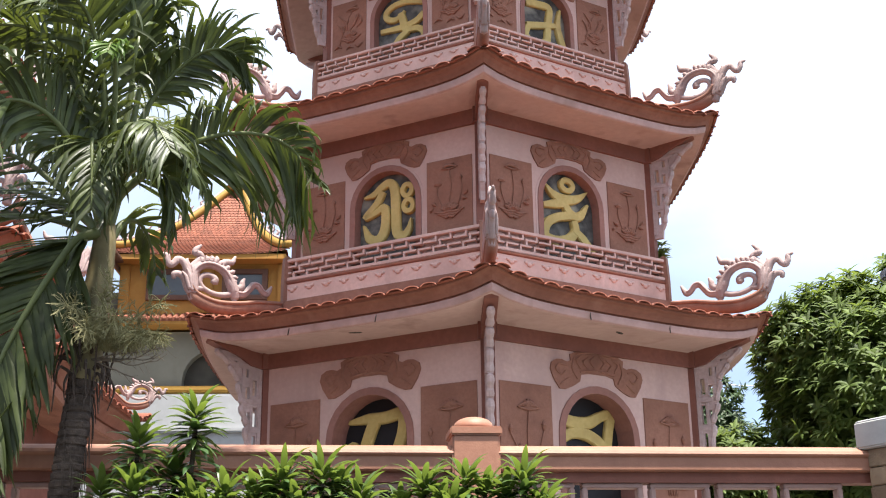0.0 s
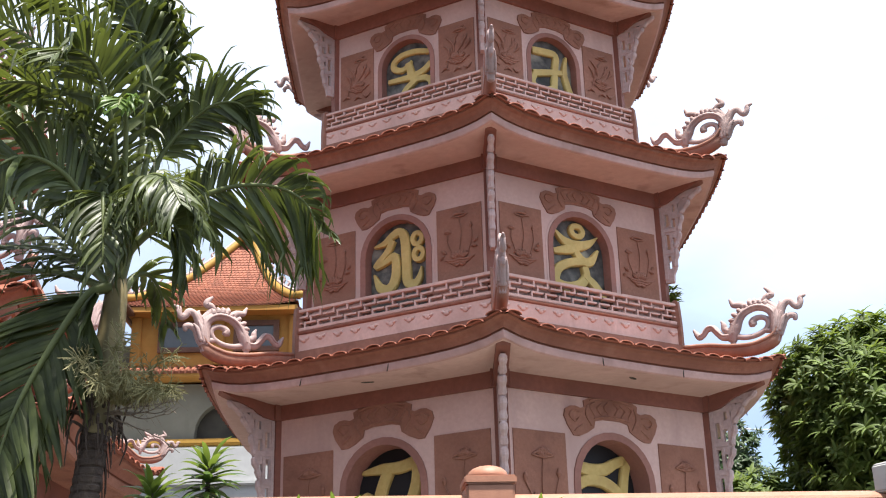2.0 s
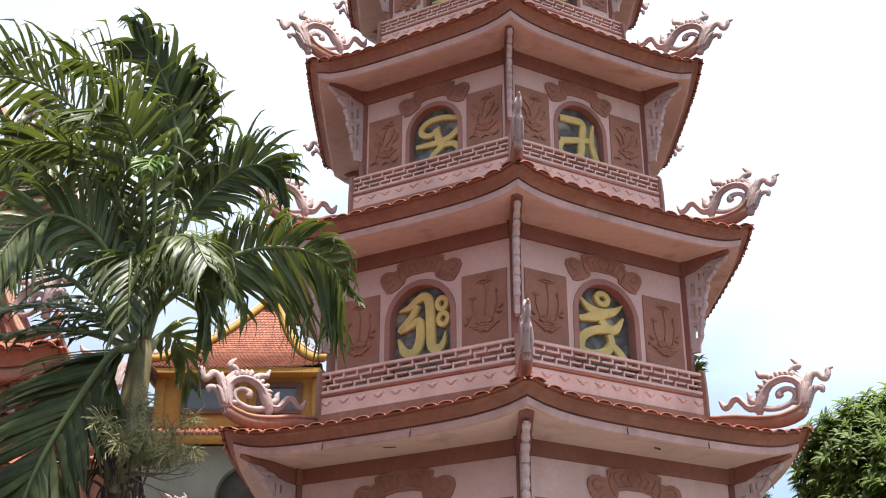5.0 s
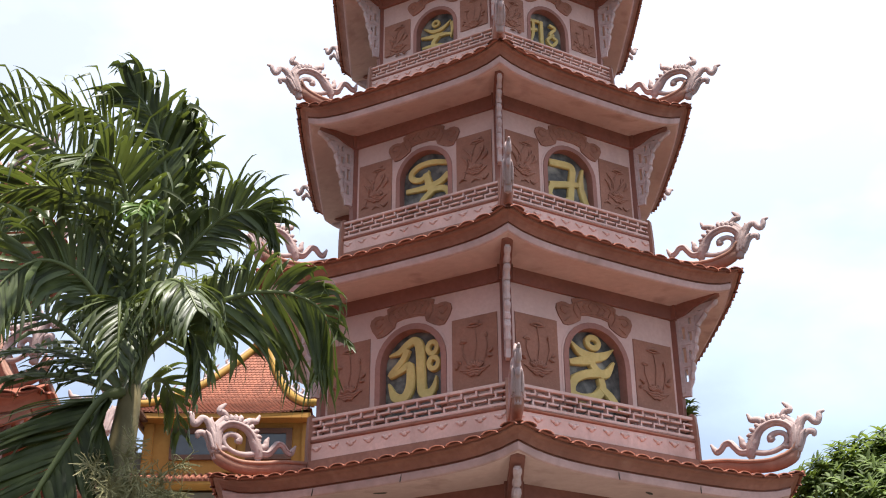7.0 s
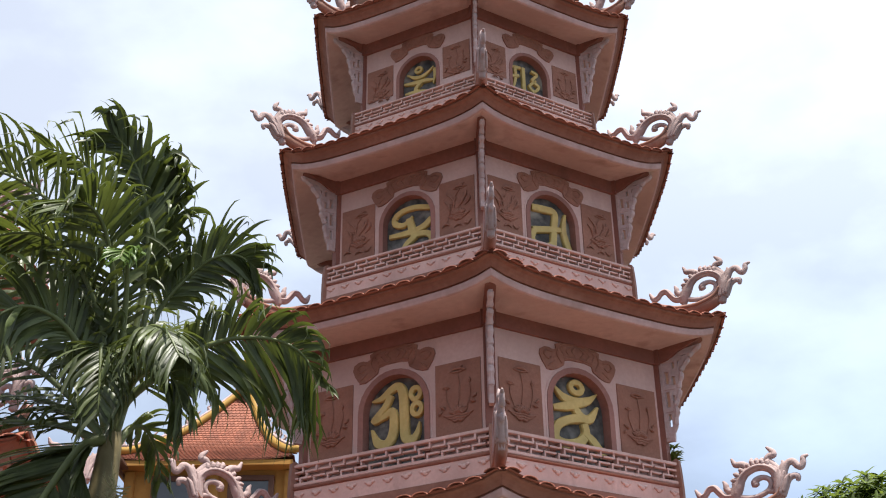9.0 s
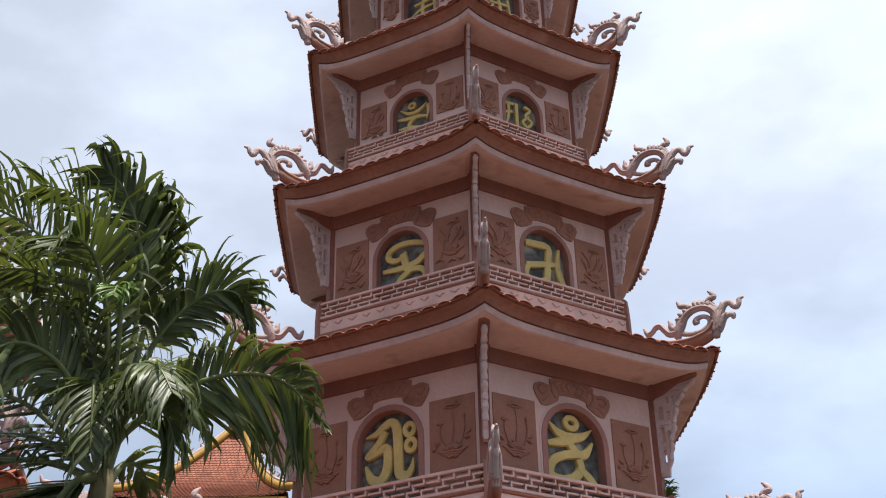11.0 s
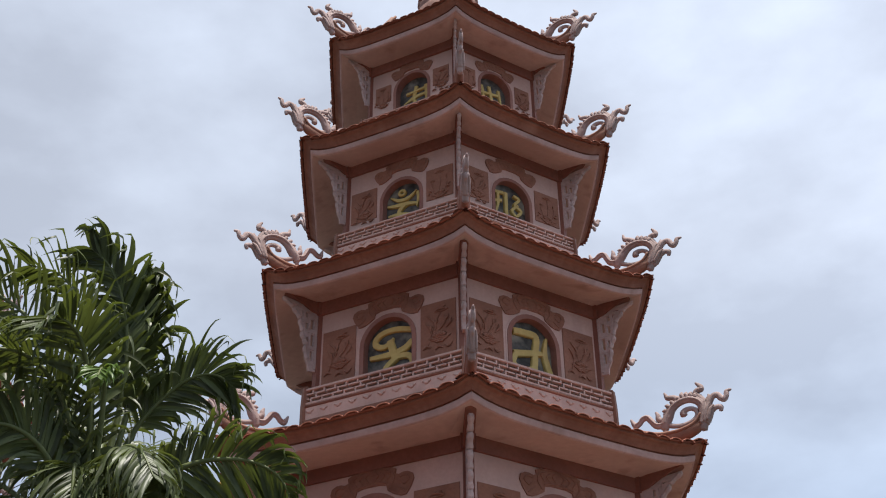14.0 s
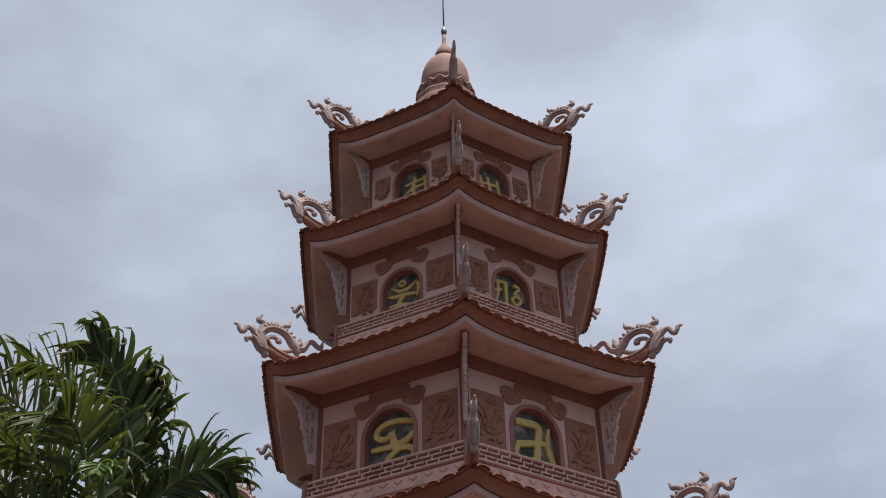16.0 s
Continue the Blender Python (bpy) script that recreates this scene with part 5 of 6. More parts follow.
def build_gate_pillar():
    """Stone-clad pillar at the end of the fence."""
    m = pose(3.15, 8.02, 0, 0, 0, -58)
    pillar = thing("gate_pillar", "brown sandstone gate pillar with pale cement cap", "pillar", m)
    bm = bmesh.new()
    box(bm, -0.375, 0.375, -0.375, 0.375, 0.0, 2.86)
    core = part("core", bm, CEMENT, pillar)
    bm = bmesh.new()
    b2 = bmesh.new()
    vs = [[b2.verts.new((sx * q, sy * q, z)) for sx, sy in ((-1, -1), (1, -1), (1, 1), (-1, 1))] for q, z in ((0.425, 2.855), (0.44, 2.865), (0.44, 3.035), (0.425, 3.05))]
    for a, b in zip(vs, vs[1:]):
        for i in range(4):
            b2.faces.new((a[i], a[(i + 1) % 4], b[(i + 1) % 4], b[i]))
    b2.faces.new(vs[0][::-1])
    b2.faces.new(vs[-1])
    bmesh.ops.bevel(b2, geom=b2.edges, offset=0.008, segments=2, affect="EDGES")
    merge(bm, b2)
    part("cap", bm, CEMENT, pillar, "pale cement cap")
    stones = []
    widths = (0.20, 0.27, 0.34)
    for w in widths:
        b2 = bmesh.new()
        soft_box(b2, -w / 2 + 0.003, w / 2 - 0.003, -0.018, 0.018, -0.058, 0.058, 0.006)
        stones.append(finish("stone", b2, STONE))
    rnd = random.Random(5)
    for side in range(4):
        z = 2.795
        while z > 1.4:
            x = -0.385
            while x < 0.33:
                k = rnd.randrange(3)
                if x + widths[k] > 0.40:
                    k = 0
                hang("stone", stones[k], pillar, pose(0, 0, 0, 0, 0, 90 * side) @ pose(min(x + widths[k] / 2, 0.285), -0.385 - rnd.uniform(0, 0.014), z))
                x += widths[k]
            z -= 0.121


build_gate_pillar()


def build_lamp_post():
    lamp = thing("street_lamp", "slim dark lamp post with a flat lamp head", "street lamp", pose(6.02, 16.4, -0.72))
    bm = bmesh.new()
    tube(bm, [Vector((0.25, 0, 0)), Vector((0.25, 0, 7.0)), Vector((0.22, 0, 7.25)), Vector((0.05, 0, 7.32))], [0.06, 0.045, 0.04, 0.035], 10)
    part("pole", bm, METAL, lamp, smooth=True)
    bm = bmesh.new()
    soft_box(bm, -0.26, 0.12, -0.10, 0.10, 7.22, 7.36, 0.02)
    part("lamp_head", bm, METAL, lamp)


build_lamp_post()


# ---------------------------------------------------------------- plants
def blade(bm, base, along, side, length, width, droop, segs=5, fold=0.25, curl=0.0):
    """One leaf: a folded lance-shaped strip that bends down."""
    d = along.normalized()
    s = (side - d * side.dot(d)).normalized()
    p = base.copy()
    prev = None
    step = length / segs
    for k in range(segs + 1):
        t = k / segs
        w = width * 0.5 * max(0.02, (min(1.0, 0.35 + 3.2 * t)) * (1 - t ** 3.4))
        up = s.cross(d)
        cur = [bm.verts.new(p - s * w + up * (w * fold)), bm.verts.new(p), bm.verts.new(p + s * w + up * (w * fold))]
        if prev:
            bm.faces.new((prev[0], prev[1], cur[1], cur[0]))
            bm.faces.new((prev[1], prev[2], cur[2], cur[1]))
        prev = cur
        p = p + d * step
        d = (d + Vector((0, 0, -1)) * (droop * (0.35 + t) / segs)).normalized()
        s = (s + s.cross(d) * (curl / segs)).normalized()
        s = (s - d * s.dot(d)).normalized()


def ribbon(bm, base, along, side, length, width, droop, curl, gust=Vector((0, 0, 0)), kinks=(), segs=9):
    """One palm leaflet: a long folded ribbon, stiff at first, hanging or blown over towards its tip."""
    d = along.normalized()
    s = (side - d * side.dot(d)).normalized()
    p = base.copy()
    prev = None
    for k in range(segs + 1):
        t = k / segs
        w = width * 0.5 * max(0.03, min(1.0, 0.40 + 2.6 * t) * (1 - t ** 3.2))
        up = s.cross(d) * (0.30 * w)
        cur = [bm.verts.new(p - s * w + up), bm.verts.new(p), bm.verts.new(p + s * w + up)]
        if prev:
            bm.faces.new((prev[0], prev[1], cur[1], cur[0]))
            bm.faces.new((prev[1], prev[2], cur[2], cur[1]))
        prev = cur
        p = p + d * (length / segs)
        d = (d + Vector((0, 0, -1)) * (droop * (0.35 + 2.8 * t * t) / segs) + gust * (3.0 * t * t / segs)).normalized()
        for at, turn, twist in kinks:
            if k == at:
                d = (d + turn).normalized()
                s = (s + s.cross(d) * twist).normalized()
        s = (s + s.cross(d) * (curl / segs)).normalized()
        s = (s - d * s.dot(d)).normalized()


def frond(parent, pts, across, leaf=0.6, pairs=44, seed=0, droop=1.4, fwd=0.75, start=0.16, lift=0.15, mat=None, label="", gust=(-0.25, 0, 0), thick=1.0, wide_leaf=0.036, sides=(1.0, 1.0), tall=1.0, crimp=0.42):
    """One pinnate frond along a bent stem; `across` lies in its plane, at right angles to the stem. sides: the leaflets' length on either side."""
    rnd = random.Random(seed)
    line = smooth_line([(x, y, 4.2 + (z - 4.2) * tall) for x, y, z in pts], 8)
    bm = bmesh.new()
    tube(bm, line, [0.034 * thick, 0.022 * thick, 0.015 * thick, 0.010, 0.005], 7)
    stem = part("frond", bm, PETIOLE, parent, label or "arching green palm frond", smooth=True)
    bm = bmesh.new()
    n = len(line) - 1
    clump, twist, fan = 0.0, [0.0, 0.0], [0.0, 0.0]
    for i in range(pairs):
        clump = 0.7 * clump + rnd.uniform(-0.16, 0.14)
        for q, sg in enumerate((-1, 1)):
            twist[q] = 0.75 * twist[q] + rnd.uniform(-0.55, 0.55)        # neighbours turn and lie much alike
            fan[q] = 0.75 * fan[q] + rnd.uniform(-0.14, 0.14)
            if rnd.random() < 0.08:
                continue
            t = start + (1 - start) * (i + rnd.uniform(0, 0.6)) / pairs
            x = min(t, 0.999) * n
            k = int(x)
            pt = line[k].lerp(line[k + 1], x - k)
            dd = (line[min(k + 2, n)] - line[max(k - 1, 0)]).normalized()
            side = Vector(across) - dd * dd.dot(Vector(across))
            side.normalize()
            nor = dd.cross(side)
            if nor.z < 0:
                nor = -nor
            prof = min(1.0, 0.60 + 1.6 * (t - start)) * (1 - 0.42 * max(0, t - 0.6) / 0.4) * sides[0 if sg < 0 else 1]
            dire = dd * (fwd + 0.55 * t * t + clump) + side * (sg * rnd.uniform(0.85, 1.0)) + nor * (lift + fan[q]) + Vector((rnd.uniform(-0.08, 0.08), rnd.uniform(-0.08, 0.08), rnd.uniform(-0.10, 0.05)))
            dire.normalize()
            kinks = [(at, Vector((rnd.uniform(-0.9, 0.7), rnd.uniform(-0.7, 0.7), -rnd.uniform(0.2, 1.5))), rnd.uniform(-1.8, 1.8)) for at in (4, 5, 6, 7) if rnd.random() < crimp]
            wide = nor.cross(dire) + nor * (0.6 * twist[q] + rnd.uniform(-0.3, 0.3))
            ribbon(bm, pt, dire, wide, leaf * prof * rnd.uniform(0.78, 1.12), wide_leaf * rnd.uniform(0.75, 1.25), droop * rnd.uniform(0.65, 1.45), 1.4 * twist[q] + rnd.uniform(-1.0, 1.0), Vector(gust) * rnd.uniform(0.6, 1.4), kinks)
    tagged(part("leaflet", bm, mat or PALM_LEAF, stem, smooth=True), kind="stuff")
    return stem


def build_palm():
    palm = thing("palm_tree", "dark-trunked palm with pale crownshaft and drooping green fronds", "palm", pose(-2.40, 7.15, 0))
    bm = bmesh.new()
    rnd = random.Random(3)
    rings = []
    z = 0.0
    while z < 3.30:
        q = 0.100 - 0.006 * z + rnd.uniform(-0.004, 0.004)
        rings += [(q, z), (q + 0.003, z + 0.030), (q - 0.008, z + 0.036), (q - 0.007, z + 0.044)]
        z += 0.050
    rings += [(0.080, 3.33), (0.070, 3.36)]
    lathe(bm, rings, 20, 0.03, 7)
    for v in bm.verts:
        v.co.x += 0.085 * (max(v.co.z, 1.5) - 2.65)
    trunk = part("trunk", bm, BARK, palm, "dark fibrous trunk with leaf scars", smooth=False)
    bm = bmesh.new()
    for i in range(60):
        a, z = rnd.uniform(0, 6.283), rnd.uniform(2.6, 3.36)
        q = 0.066 + rnd.uniform(0, 0.010)
        p0 = Vector((q * math.cos(a) + 0.085 * (z - 2.65), q * math.sin(a), z))
        tube(bm, smooth_line([p0, p0 + Vector((0.02 * math.cos(a), 0.02 * math.sin(a), -0.10)), p0 + Vector((0.03 * math.cos(a + 0.4), 0.03 * math.sin(a + 0.4), -rnd.uniform(0.14, 0.28)))], 3), [0.006, 0.004, 0.002], 5)
    for i in range(34):         # stalk stubs and torn sheath that curl out below the crownshaft
        a, z = rnd.uniform(0, 6.283), rnd.uniform(3.18, 3.42)
        c, d = math.cos(a), math.sin(a)
        q, out = 0.080, rnd.uniform(0.03, 0.13)
        p0 = Vector((q * c + 0.085 * (z - 2.65), q * d, z))
        tube(bm, smooth_line([p0, p0 + Vector((0.5 * out * c, 0.5 * out * d, 0.03)), p0 + Vector((out * c, out * d, -0.03 + rnd.uniform(-0.05, 0.05))), p0 + Vector((0.8 * out * c + rnd.uniform(-0.04, 0.04), 0.8 * out * d, -rnd.uniform(0.10, 0.24)))], 4), [0.012, 0.010, 0.008, 0.003], 5)
    tagged(part("dry_fibre", bm, BARK, trunk, "hanging dry fibres and stalks"), kind="stuff")
    bm = bmesh.new()
    tube(bm, smooth_line([(0.055, 0, 3.20), (0.070, 0, 3.50), (0.095, 0, 3.80), (0.11, 0, 4.05), (0.115, 0, 4.28)], 5), [0.090, 0.092, 0.086, 0.080, 0.070, 0.045], 18)
    part("crownshaft", bm, SHAFT, palm, "smooth pale green crownshaft", smooth=True)
    # fruit stalks: short bushy panicles in front of the crownshaft
    for q, (a0, lean, reach) in enumerate(((-1.2, 2.2, 0.42), (-0.6, 1.9, 0.42), (-1.9, 2.0, 0.36), (-1.4, 1.1, 0.34), (-0.2, 1.4, 0.40), (-0.4, 0.8, 0.34), (-0.9, 0.9, 0.36), (-1.0, 1.5, 0.42), (-1.5, 1.7, 0.40))):
        bm = bmesh.new()
        p = Vector((0.15 + 0.085 * math.cos(a0), 0.085 * math.sin(a0), 3.36))
        d = Vector((math.cos(a0), math.sin(a0), lean)).normalized()
        main = [p]
        for k in range(9):
            d = (d + Vector((rnd.uniform(-0.2, 0.2), rnd.uniform(-0.2, 0.2), -0.13))).normalized()
            main.append(main[-1] + d * 1.0 * reach / 9)
        tube(bm, smooth_line(main, 2), [0.012, 0.007, 0.003], 6)
        for k in range(2, 10):
            for w in range(9):
                e = (d * 0.3 + Vector((rnd.uniform(-1, 1), rnd.uniform(-1, 1), rnd.uniform(-0.7, 0.8)))).normalized()
                twig = [main[k]]
                for z in range(4):
                    e = (e + Vector((rnd.uniform(-0.4, 0.4), rnd.uniform(-0.4, 0.4), rnd.uniform(-0.42, 0.20)))).normalized()
                    twig.append(twig[-1] + e * rnd.uniform(0.018, 0.040))
                tube(bm, twig, [0.0034, 0.0022], 4)
                for m in (1, 2, 3):
                    f = (e + Vector((rnd.uniform(-1, 1), rnd.uniform(-1, 1), rnd.uniform(-0.7, 0.7)))).normalized()
                    tube(bm, [twig[m], twig[m] + f * rnd.uniform(0.02, 0.06)], [0.0024, 0.0016], 3)
        part("fruit_stalk", bm, STALK, palm, "branching olive-green fruit stalk")
    for q in range(5):
        bm = bmesh.new()
        p = Vector((0.12, -0.09, 3.30))
        d = Vector((1.0, -0.3, rnd.uniform(-0.35, 0.15))).normalized()
        main = [p]
        for k in range(10):
            d = (d + Vector((0.05, rnd.uniform(-0.2, 0.2), rnd.uniform(-0.25, 0.22)))).normalized()
            main.append(main[-1] + d * 0.048)
        tube(bm, smooth_line(main, 2), [0.006, 0.004, 0.002], 5)
        for k in range(3, 11):
            e = (d + Vector((rnd.uniform(-0.6, 0.6), rnd.uniform(-0.6, 0.6), rnd.uniform(-1.0, 1.0)))).normalized()
            tube(bm, [main[k], main[k] + e * rnd.uniform(0.04, 0.10)], [0.003, 0.0015], 4)
        part("dry_stalk", bm, BARK_DRY, palm, "thin dry fruit twig")
    W = (-0.95, 0, -0.5)            # the wind that bends the upper tips over
    # fronds that reach out sideways, over the shrine
    frond(palm, [(0.10, 0, 4.14), (0.01, -0.05, 4.44), (-0.12, -0.10, 4.70), (-0.32, -0.15, 4.95), (-0.66, -0.20, 5.26), (-1.03, -0.25, 5.46), (-1.45, -0.30, 5.52), (-1.9, -0.30, 5.40)], (0.25, -0.35, 0.9), 0.60, 48, 31, droop=1.0, lift=0.1, gust=(-0.35, 0, 0), thick=1.2, label="broad palm frond reaching out sideways")
    frond(palm, [(0.09, 0, 4.12), (-0.04, 0.03, 4.26), (-0.26, 0.10, 4.50), (-0.55, 0.15, 4.72), (-0.86, 0.20, 4.82), (-1.3, 0.20, 4.78), (-1.7, 0.20, 4.55)], (0.1, 0.5, 0.85), 0.50, 30, 32, droop=1.1, lift=0.1, thick=1.1)
    frond(palm, [(0.08, 0.10, 4.2), (-0.12, 0.12, 4.62), (-0.29, 0.15, 4.95), (-0.47, 0.15, 5.45), (-0.66, 0.10, 5.85), (-0.95, 0.05, 6.12), (-1.3, 0, 6.2)], (0.7, -0.55, 0.35), 0.62, 38, 34, droop=0.5, fwd=0.9, lift=0.2, gust=W, tall=1.07)
    frond(palm, [(0.09, -0.05, 4.2), (-0.07, -0.10, 4.9), (-0.25, -0.15, 5.40), (-0.52, -0.20, 5.72), (-0.90, -0.25, 5.88), (-1.3, -0.30, 5.82)], (0.5, -0.6, 0.5), 0.60, 36, 35, droop=0.7, fwd=0.8, gust=W, tall=1.07)
    frond(palm, [(0.09, 0.06, 4.2), (-0.12, 0.2, 4.75), (-0.42, 0.32, 5.15), (-0.85, 0.4, 5.42), (-1.3, 0.4, 5.50), (-1.75, 0.4, 5.4)], (0.3, 0.5, 0.8), 0.60, 36, 50, droop=0.9, gust=W, tall=1.07)
    frond(palm, [(0.07, 0.04, 4.12), (-0.25, 0.12, 4.27), (-0.62, 0.18, 4.33), (-1.0, 0.2, 4.27), (-1.35, 0.2, 4.08)], (0, 0.8, 0.5), 0.40, 36, 33, droop=0.7, mat=OLD_LEAF, gust=(-0.3, 0, 0), crimp=0.3)
    frond(palm, [(0.07, 0.06, 4.15), (-0.22, 0.25, 4.40), (-0.60, 0.40, 4.58), (-1.05, 0.45, 4.58), (-1.45, 0.45, 4.40)], (0, 0.75, 0.6), 0.44, 38, 63, droop=0.8, mat=OLD_LEAF, gust=(-0.3, 0, 0), crimp=0.3)
    # upright crown, its tips blown over
    frond(palm, [(0.11, 0, 4.2), (0.16, 0.04, 4.70), (0.20, 0.04, 5.20), (0.19, 0, 5.58), (0.12, -0.03, 5.88), (0.01, -0.06, 6.10), (-0.14, -0.08, 6.24)], (0.9, -0.4, 0.1), 0.52, 38, 36, droop=0.8, fwd=0.95, start=0.30, lift=0.1, gust=(-1.3, 0, -0.5), wide_leaf=0.048, tall=1.07)
    frond(palm, [(0.12, 0.05, 4.2), (0.19, 0.10, 4.80), (0.24, 0.12, 5.25), (0.26, 0.11, 5.58), (0.25, 0.09, 5.85), (0.20, 0.06, 6.05)], (0.95, -0.25, 0.0), 0.50, 44, 54, droop=0.9, fwd=0.9, start=0.34, lift=0.0, gust=(-1.0, 0, -0.5), wide_leaf=0.056, tall=1.07)
    frond(palm, [(0.10, 0, 4.2), (0.06, -0.05, 4.9), (0.0, -0.10, 5.40), (-0.10, -0.15, 5.72), (-0.26, -0.20, 5.95), (-0.50, -0.25, 6.02)], (0.7, -0.6, 0.3), 0.54, 30, 37, droop=0.7, fwd=0.8, gust=W, tall=1.07)
    frond(palm, [(0.10, -0.04, 4.2), (0.10, -0.12, 4.75), (0.07, -0.25, 5.20), (0.02, -0.42, 5.45), (-0.06, -0.60, 5.50), (-0.14, -0.75, 5.38)], (0.9, 0.1, 0.2), 0.52, 42, 42, droop=1.2, gust=(-0.4, 0, 0))
    frond(palm, [(0.10, -0.03, 4.2), (0.02, -0.12, 4.8), (-0.14, -0.22, 5.2), (-0.36, -0.34, 5.40), (-0.62, -0.45, 5.36), (-0.85, -0.55, 5.15)], (0.6, -0.7, 0.3), 0.54, 44, 53, droop=1.2, gust=(-0.4, 0, 0))
    frond(palm, [(0.11, -0.02, 4.2), (0.14, -0.10, 4.70), (0.17, -0.22, 5.05), (0.19, -0.34, 5.22), (0.20, -0.46, 5.22), (0.21, -0.55, 5.12)], (0.9, 0.25, 0.1), 0.27, 22, 38, mat=PALM_SPEAR, start=0.55, droop=1.6, label="bright young palm frond")
    # fronds that lean out towards the road, seen along their length
    frond(palm, [(0.11, -0.05, 4.2), (0.17, -0.16, 4.42), (0.28, -0.34, 4.60), (0.42, -0.50, 4.66), (0.56, -0.62, 4.58), (0.68, -0.70, 4.38)], (0.75, 0.55, 0.25), 0.58, 52, 40, droop=4.4, fwd=0.45, start=0.28, lift=-0.1, gust=(0.25, 0, 0), wide_leaf=0.027, crimp=0.85)
    frond(palm, [(0.10, -0.07, 4.25), (0.08, -0.20, 4.52), (0.09, -0.32, 4.62), (0.12, -0.42, 4.56), (0.15, -0.47, 4.36), (0.17, -0.48, 4.12)], (0.95, 0.2, 0), 0.46, 40, 61, droop=3.0, fwd=0.5, start=0.30, gust=(0, 0, 0), wide_leaf=0.029, crimp=0.6)
    frond(palm, [(0.10, -0.05, 4.2), (0.01, -0.20, 4.50), (-0.14, -0.40, 4.74), (-0.32, -0.58, 4.79), (-0.47, -0.70, 4.64), (-0.55, -0.78, 4.42)], (0.7, 0.55, 0.2), 0.60, 48, 39, droop=2.3, start=0.25, gust=(0, 0, 0))
    frond(palm, [(0.11, -0.06, 4.18), (0.25, -0.20, 4.40), (0.44, -0.36, 4.45), (0.60, -0.50, 4.33), (0.70, -0.58, 4.10)], (0.6, -0.7, 0.2), 0.54, 40, 57, droop=2.6, start=0.25, gust=(0, 0, 0))
    # fronds over the tower's side
    frond(palm, [(0.11, 0.05, 4.2), (0.16, 0.10, 4.60), (0.26, 0.15, 5.02), (0.37, 0.15, 5.22), (0.51, 0.15, 5.38), (0.66, 0.12, 5.46), (0.81, 0.10, 5.45), (0.94, 0.08, 5.34)], (-0.40, -0.25, 0.88), 0.50, 52, 43, droop=1.4, fwd=0.75, start=0.34, lift=0.05, gust=(0.25, 0, -0.1), wide_leaf=0.034)
    frond(palm, [(0.13, -0.02, 4.18), (0.20, -0.03, 4.38), (0.44, -0.05, 4.57), (0.66, -0.06, 4.71), (0.88, -0.06, 4.77), (1.12, -0.06, 4.75), (1.30, -0.06, 4.64), (1.40, -0.06, 4.44)], (-0.1, -0.45, 0.9), 0.66, 62, 44, droop=1.9, fwd=0.5, start=0.20, lift=0.1, gust=(0.12, 0, -0.1), thick=1.15, sides=(1.28, 0.72), label="palm frond arching over with hanging leaflets")
    frond(palm, [(0.12, 0.08, 4.12), (0.17, 0.2, 4.28), (0.24, 0.30, 4.30), (0.30, 0.38, 4.18), (0.34, 0.42, 3.98)], (0.6, -0.5, 0.3), 0.32, 18, 45, droop=1.8, gust=(0, 0, 0))
    # behind
    frond(palm, [(0.1, 0.1, 4.2), (0.0, 0.4, 4.9), (-0.1, 0.7, 5.4), (-0.25, 1.0, 5.5), (-0.4, 1.3, 5.3)], (0.95, 0.1, 0), 0.58, 40, 46, gust=W)
    frond(palm, [(0.1, 0.1, 4.2), (0.14, 0.35, 4.8), (0.18, 0.6, 5.12), (0.24, 0.9, 5.15), (0.30, 1.1, 4.95)], (0.9, -0.3, 0), 0.54, 38, 47, gust=(0, 0, 0))
    # old fronds
    frond(palm, [(0.08, -0.06, 4.12), (-0.04, -0.13, 4.02), (-0.22, -0.17, 3.68), (-0.37, -0.20, 3.33), (-0.45, -0.20, 3.02), (-0.52, -0.20, 2.55)], (1.0, -0.15, 0), 0.72, 110, 48, droop=0.6, sides=(1.35, 0.85), fwd=0.75, start=0.10, lift=-0.05, thick=1.25, gust=(0, 0, 0), mat=OLD_LEAF, wide_leaf=0.050, crimp=0.10, label="old palm frond hanging beside the trunk")
    return palm


build_palm()


def leaf_meshes(count, length, width, droop, mat, seed):
    out = []
    rnd = random.Random(seed)
    for i in range(count):
        bm = bmesh.new()
        blade(bm, Vector((0, 0, 0)), Vector((1, 0, 0.35)), Vector((0, 1, 0)), length * rnd.uniform(0.85, 1.15), width * rnd.uniform(0.85, 1.15), droop * rnd.uniform(0.6, 1.3), 5, 0.3, rnd.uniform(-0.3, 0.3))
        out.append(finish("leaf", bm, mat, True))
    return out


